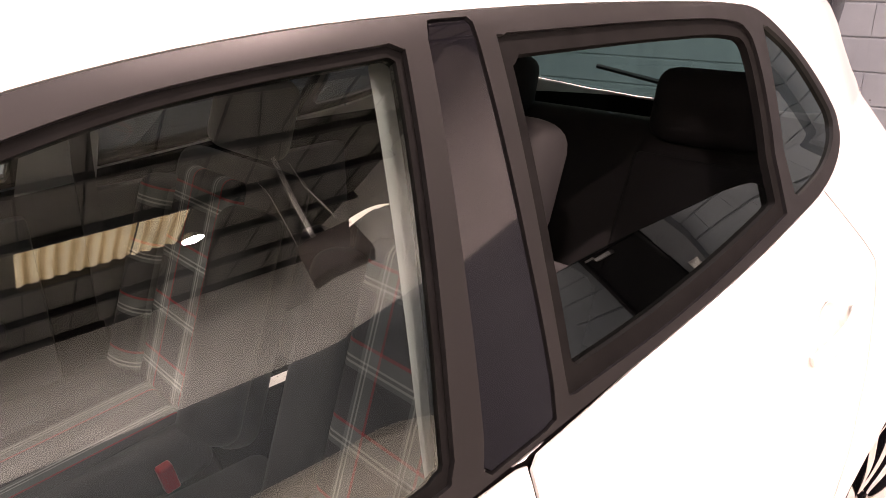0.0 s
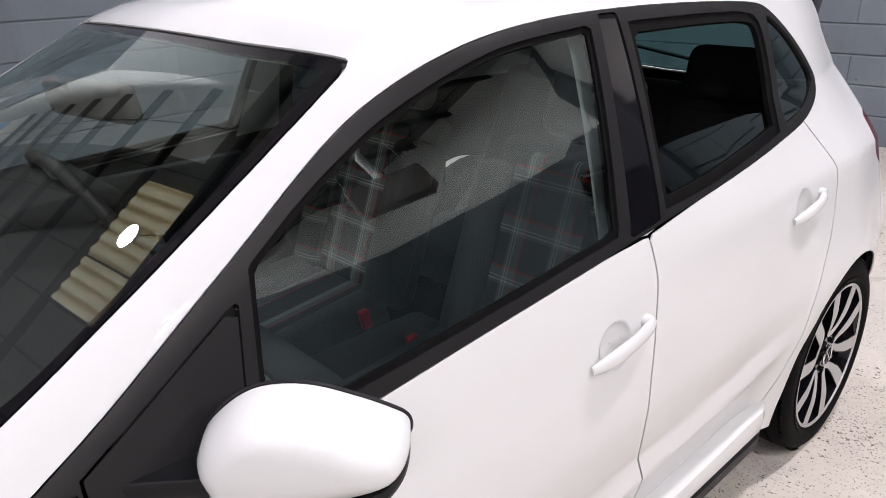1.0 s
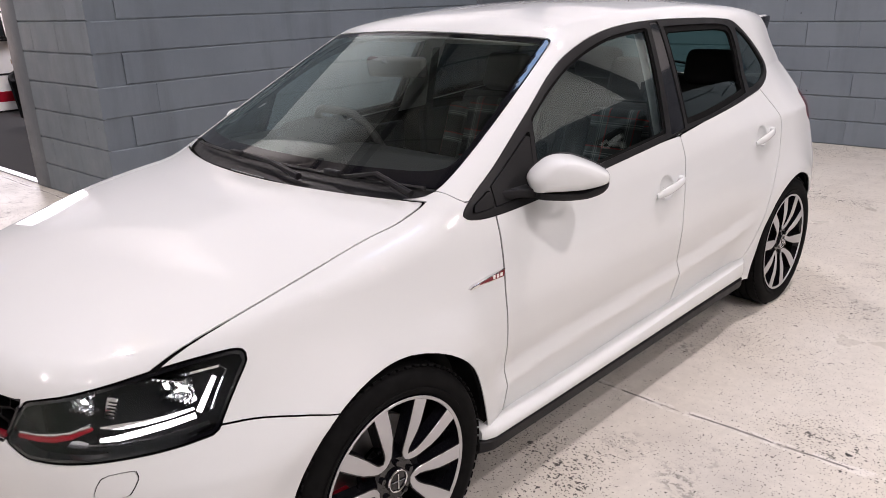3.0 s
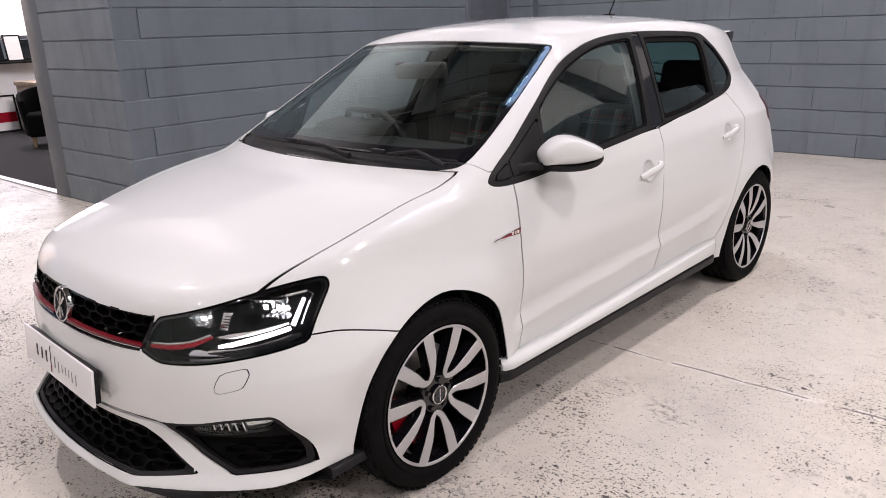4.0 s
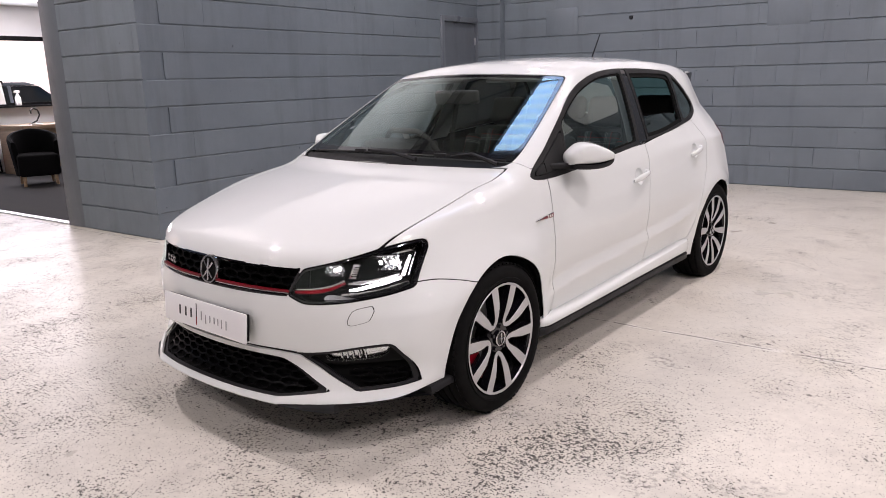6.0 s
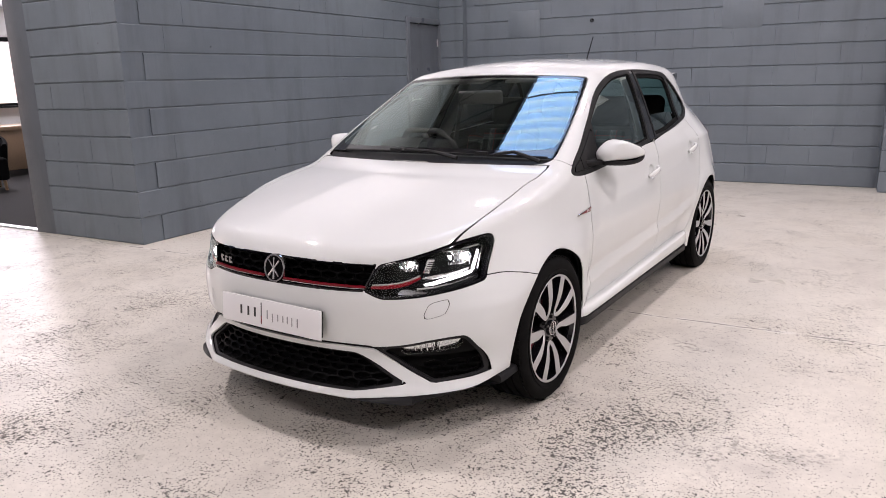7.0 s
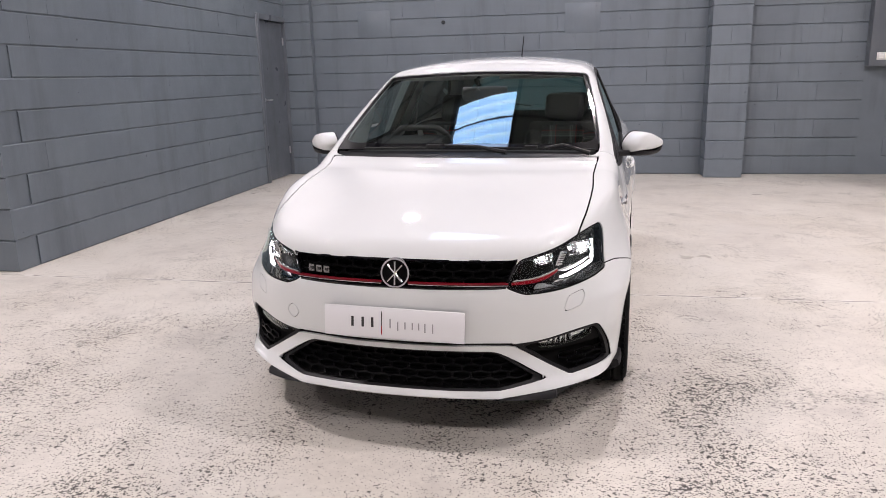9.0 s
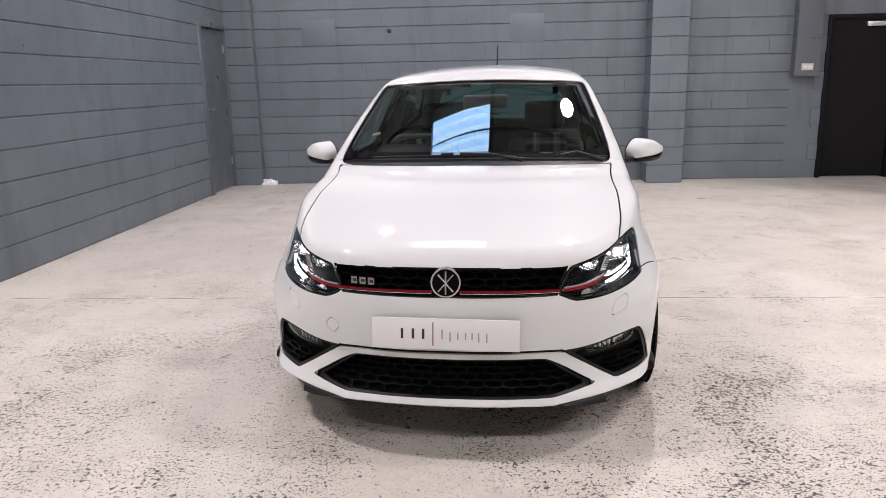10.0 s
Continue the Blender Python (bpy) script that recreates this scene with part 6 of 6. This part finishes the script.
for s in (1, -1):
    seat = new("front_seat")
    seat.parent = car
    seat["label"] = "dark front seat with tartan centre panels"
    seat.matrix_local = pose(s * 0.355, 1.28, 0.34)
    part("seat_base", pad(0.46, 0.46, 0.14), TRIM, seat, m=pose(0, 0.02, 0.04, 6, 0, 0), smooth=60)
    part("seat_centre", pad(0.28, 0.44, 0.06, 0.02), TARTAN, seat, "tartan seat centre", pose(0, 0.01, 0.115, 6, 0, 0), smooth=60)
    for q in (-1, 1):
        part("seat_bolster", pad(0.09, 0.44, 0.11, 0.035), TRIM, seat, m=pose(q * 0.19, 0.01, 0.12, 6, q * -12, 0), smooth=60)
    lean = pose(0, 0.26, 0.10, -20, 0, 0)
    part("backrest", pad(0.46, 0.11, 0.60, 0.045), TRIM, seat, m=lean @ Matrix.Translation((0, 0.02, 0.30)), smooth=60)
    part("back_centre", pad(0.27, 0.06, 0.52, 0.022), TARTAN, seat, "tartan backrest centre", lean @ Matrix.Translation((0, -0.035, 0.30)), smooth=60)
    for q in (-1, 1):
        part("back_bolster", pad(0.10, 0.13, 0.50, 0.04), TARTAN if q == s else TRIM, seat, m=lean @ Matrix.Translation((q * 0.19, -0.045, 0.27)) @ pose(0, 0, 0, 0, 0, q * -18), smooth=60)
        part("headrest_post", tube([(q * 0.06, 0.26, 0.10 + 0.0), (q * 0.06, 0.275, 0.10)], 0.005, 6), CHROME, seat, m=Matrix.Translation((0, 0.2, 0.60)))
    part("headrest", pad(0.25, 0.10, 0.18, 0.04), TRIM, seat, "dark headrest with red stitching", lean @ Matrix.Translation((0, 0.02, 0.70)), smooth=60)
    part("belt_buckle", pad(0.025, 0.03, 0.06, 0.006), RED, seat, "red belt buckle", pose(-s * 0.25, 0.12, 0.14, 10, 0, 0))

rear = new("rear_bench")
rear.parent = car
rear["label"] = "dark rear bench with headrests"
rear.matrix_local = pose(0, 2.12, 0.36)
part("bench_base", pad(1.24, 0.50, 0.16, 0.05), TRIM, rear, m=pose(0, 0.05, 0.06, 6, 0, 0), smooth=60)
part("bench_back", pad(1.24, 0.13, 0.62, 0.05), TRIM, rear, m=pose(0, 0.38, 0.38, -22, 0, 0), smooth=60)
for x in (-0.33, 0.33):
    part("bench_panel", pad(0.34, 0.06, 0.5, 0.02), TRIM, rear, "dark rear panel", pose(x, 0.325, 0.37, -22, 0, 0), smooth=60)
    rest = part("rear_headrest", pad(0.27, 0.11, 0.17, 0.045), TRIM, rear, "dark rear headrest", pose(x, 0.43, 0.72, -14, 0, 0), smooth=60)
    for q in (-0.07, 0.07):
        part("headrest_post", tube([(x + q, 0.47, 0.60), (x + q, 0.44, 0.75)], 0.005, 6), CHROME, rear, "chrome headrest post")
part("parcel_shelf", box((-0.52, 2.66, 0.925), (0.52, 2.98, 0.94), 0.005), TRIM, car, "dark parcel shelf")
part("rear_wiper", tube([(-0.02, 2.99, 1.05), (-0.30, 3.0, 1.085)], 0.008, 6), BLACK_PLASTIC, car, "rear window wiper")
for s in (1, -1):
    for y0, y1 in ((0.5, 1.38), (1.5, 2.25)):
        card = part("door_card", box((s * 0.672 - 0.02, y0, 0.30), (s * 0.672 + 0.02, y1, 0.885 + 0.03 * (y0 > 1)), 0.015), TRIM, car, "dark inner door panel")
        part("arm_rest", box((s * 0.63 - 0.035, y0 + 0.2, 0.62), (s * 0.63 + 0.035, y1 - 0.1, 0.68), 0.015), TRIM, card)
    belt = part("seat_belt", ribbon([(s * 0.545, 1.50, 1.22), (s * 0.60, 1.50, 0.98), (s * 0.63, 1.50, 0.6)], 0.004, 0.045), TRIM, car, "dark seat belt")

# a second white car across the hall, mirrored in the side windows
other = copy_thing(car, pose(4.75, 1.1, 0, 0, 0, 180))
other.scale = (1.1, 1.1, 1.1)
for ob in other.children_recursive:
    if ob.name.startswith(("light_strip", "bulb")):
        ob.material_slots[0].link = "OBJECT"
        ob.material_slots[0].material = REFLECTOR
tagged(other, "white car parked across the hall from the first", "car")

# ---------------------------------------------------------------- unit heater high up in the hall
HEATER = material("heater_brown", (0.16, 0.13, 0.12), 0.45)
HEATER_PALE = material("heater_panel", (0.42, 0.40, 0.38), 0.45)
heater = thing("unit_heater", "brown and grey unit heater hung under the roof", "heater", ROOM @ pose(6.4, 4.7, 3.05, 0, 0, 118))
part("case", box((-0.45, 0.02, 0), (0.45, 0.6, 0.62), 0.01), HEATER, heater, "brown steel case")
part("front", join(box((-0.45, 0, 0), (-0.38, 0.018, 0.62)), box((0.38, 0, 0), (0.45, 0.018, 0.62)), box((-0.38, 0, 0), (0.38, 0.018, 0.07)), box((-0.38, 0, 0.45), (0.38, 0.018, 0.62))), HEATER_PALE, heater, "pale front frame")
for i in range(7):
    part("louvre", moved(box((-0.38, -0.004, -0.004), (0.38, 0.03, 0.004)), pose(0, 0.004, 0.10 + 0.05 * i, -35, 0, 0)), PURLIN, heater)
for i in range(9):
    part("louvre_bar", box((-0.36 + 0.09 * i, 0.006, 0.07), (-0.352 + 0.09 * i, 0.012, 0.45)), PURLIN, heater)
for x in (-0.4, 0.4):
    part("rod", tube([(x, 0.3, 0.62), (x, 0.3, ROOF_Z - 3.05)], 0.01, 6), ALU, heater)
part("flue", tube([(0, 0.45, 0.6), (0, 0.5, 1.3), (0.1, 0.7, ROOF_Z - 3.05)], 0.06, 12), ALU, heater, "silver flue pipe")
junction = thing("junction_box", "white junction box on the wall", "junction box", ROOM @ pose(7.4, BACK - 0.006, 2.9))
part("box", box((-0.2, -0.12, 0), (0.2, 0, 0.32), 0.01), SOCKET, junction)

# ---------------------------------------------------------------- the blocks of the walls
COURSE, PITCH = 0.2268, 0.45


def block_mesh(name, w, h, d, side=0.0):
    """A wall block: face at y = 0, d deep, edges eased, its joint left free round it."""
    e = 0.008
    me = bpy.data.meshes.new(name)
    ring = lambda x, z, y: [(-x, y, -z), (x, y, -z), (x, y, z), (-x, y, z)]
    v = ring(w / 2 - side, h / 2 - e, 0.0) + ring(w / 2, h / 2, e) + ring(w / 2, h / 2, d)
    f = [(0, 1, 2, 3)] + [(a + i, 4 + a + i, 4 + a + (i + 1) % 4, a + (i + 1) % 4) for a in (0, 4) for i in range(4)]
    me.from_pydata(v, [], f)
    bm = bmesh.new()
    bm.from_mesh(me)
    bmesh.ops.recalc_face_normals(bm, faces=bm.faces)
    bm.to_mesh(me)
    bm.free()
    me.materials.append(WALL_GREY)
    return me


BLOCK = block_mesh("block", PITCH, COURSE - 0.005, 0.03)
BLOCK_OPEN = block_mesh("block", PITCH - 0.002, COURSE - 0.005, 0.03, 0.001)
rnd = random.Random(7)


def lay(wall, start, along, length, rows, holes=(), shift=0.0, turn=0.0, uneven=1.0):
    """Blocks along a wall, course by course. start: the foot of the wall's face; along: its way, a unit vector; holes: (from, to, top) spans left free."""
    for row in range(rows):
        x = -PITCH * (0.5 if row % 2 else 0.0) + shift
        z = (row + 0.5) * COURSE
        while x < length - 0.02:
            a, b = max(x, 0.0), min(x + PITCH, length)
            for h0, h1, top in holes:
                if z < top and b > h0 and a < h1:
                    if a < h0:
                        b = h0
                    elif b > h1:
                        a = h1
                    else:
                        b = a
            if b - a > 0.03:
                ob = new("block", BLOCK_OPEN if rnd.random() < 0.3 * uneven else BLOCK)
                ob.parent = wall
                mid = (a + b) / 2
                tilt = rnd.uniform(-0.0006, 0.0006) * uneven
                ob.matrix_local = Matrix.Translation((start[0] + along[0] * mid - along[1] * tilt, start[1] + along[1] * mid + along[0] * tilt, z)) @ Matrix.Rotation(turn + rnd.uniform(-0.001, 0.001) * uneven, 4, "Z") @ Matrix.Diagonal(((b - a) / PITCH, 1, 1, 1))
            x += PITCH


lay(wall_n, (-2.99, BACK), (1, 0), 9.0, 12, [(6.93, 7.23, 9.0), (7.35, 8.27, 2.06), (5.10, 5.55, 9.0)], 0.12)
lay(wall_w, (LEFT, 1.22), (0, 1), 5.24, 12, [(4.34, 5.28, 2.12)], 0.22, radians(90), 0.25)
lay(wall_r, (-4.56, 1.22), (1, 0), 1.2, 12, (), 0.0)
lay(pier, (2.11, 6.24), (1, 0), 0.45, 12)
lay(pier, (2.11, 6.58), (0, -1), 0.34, 12, (), 0.0, radians(-90))
lay(corner, (LEFT, 6.46), (1, 0), 0.37, 12)
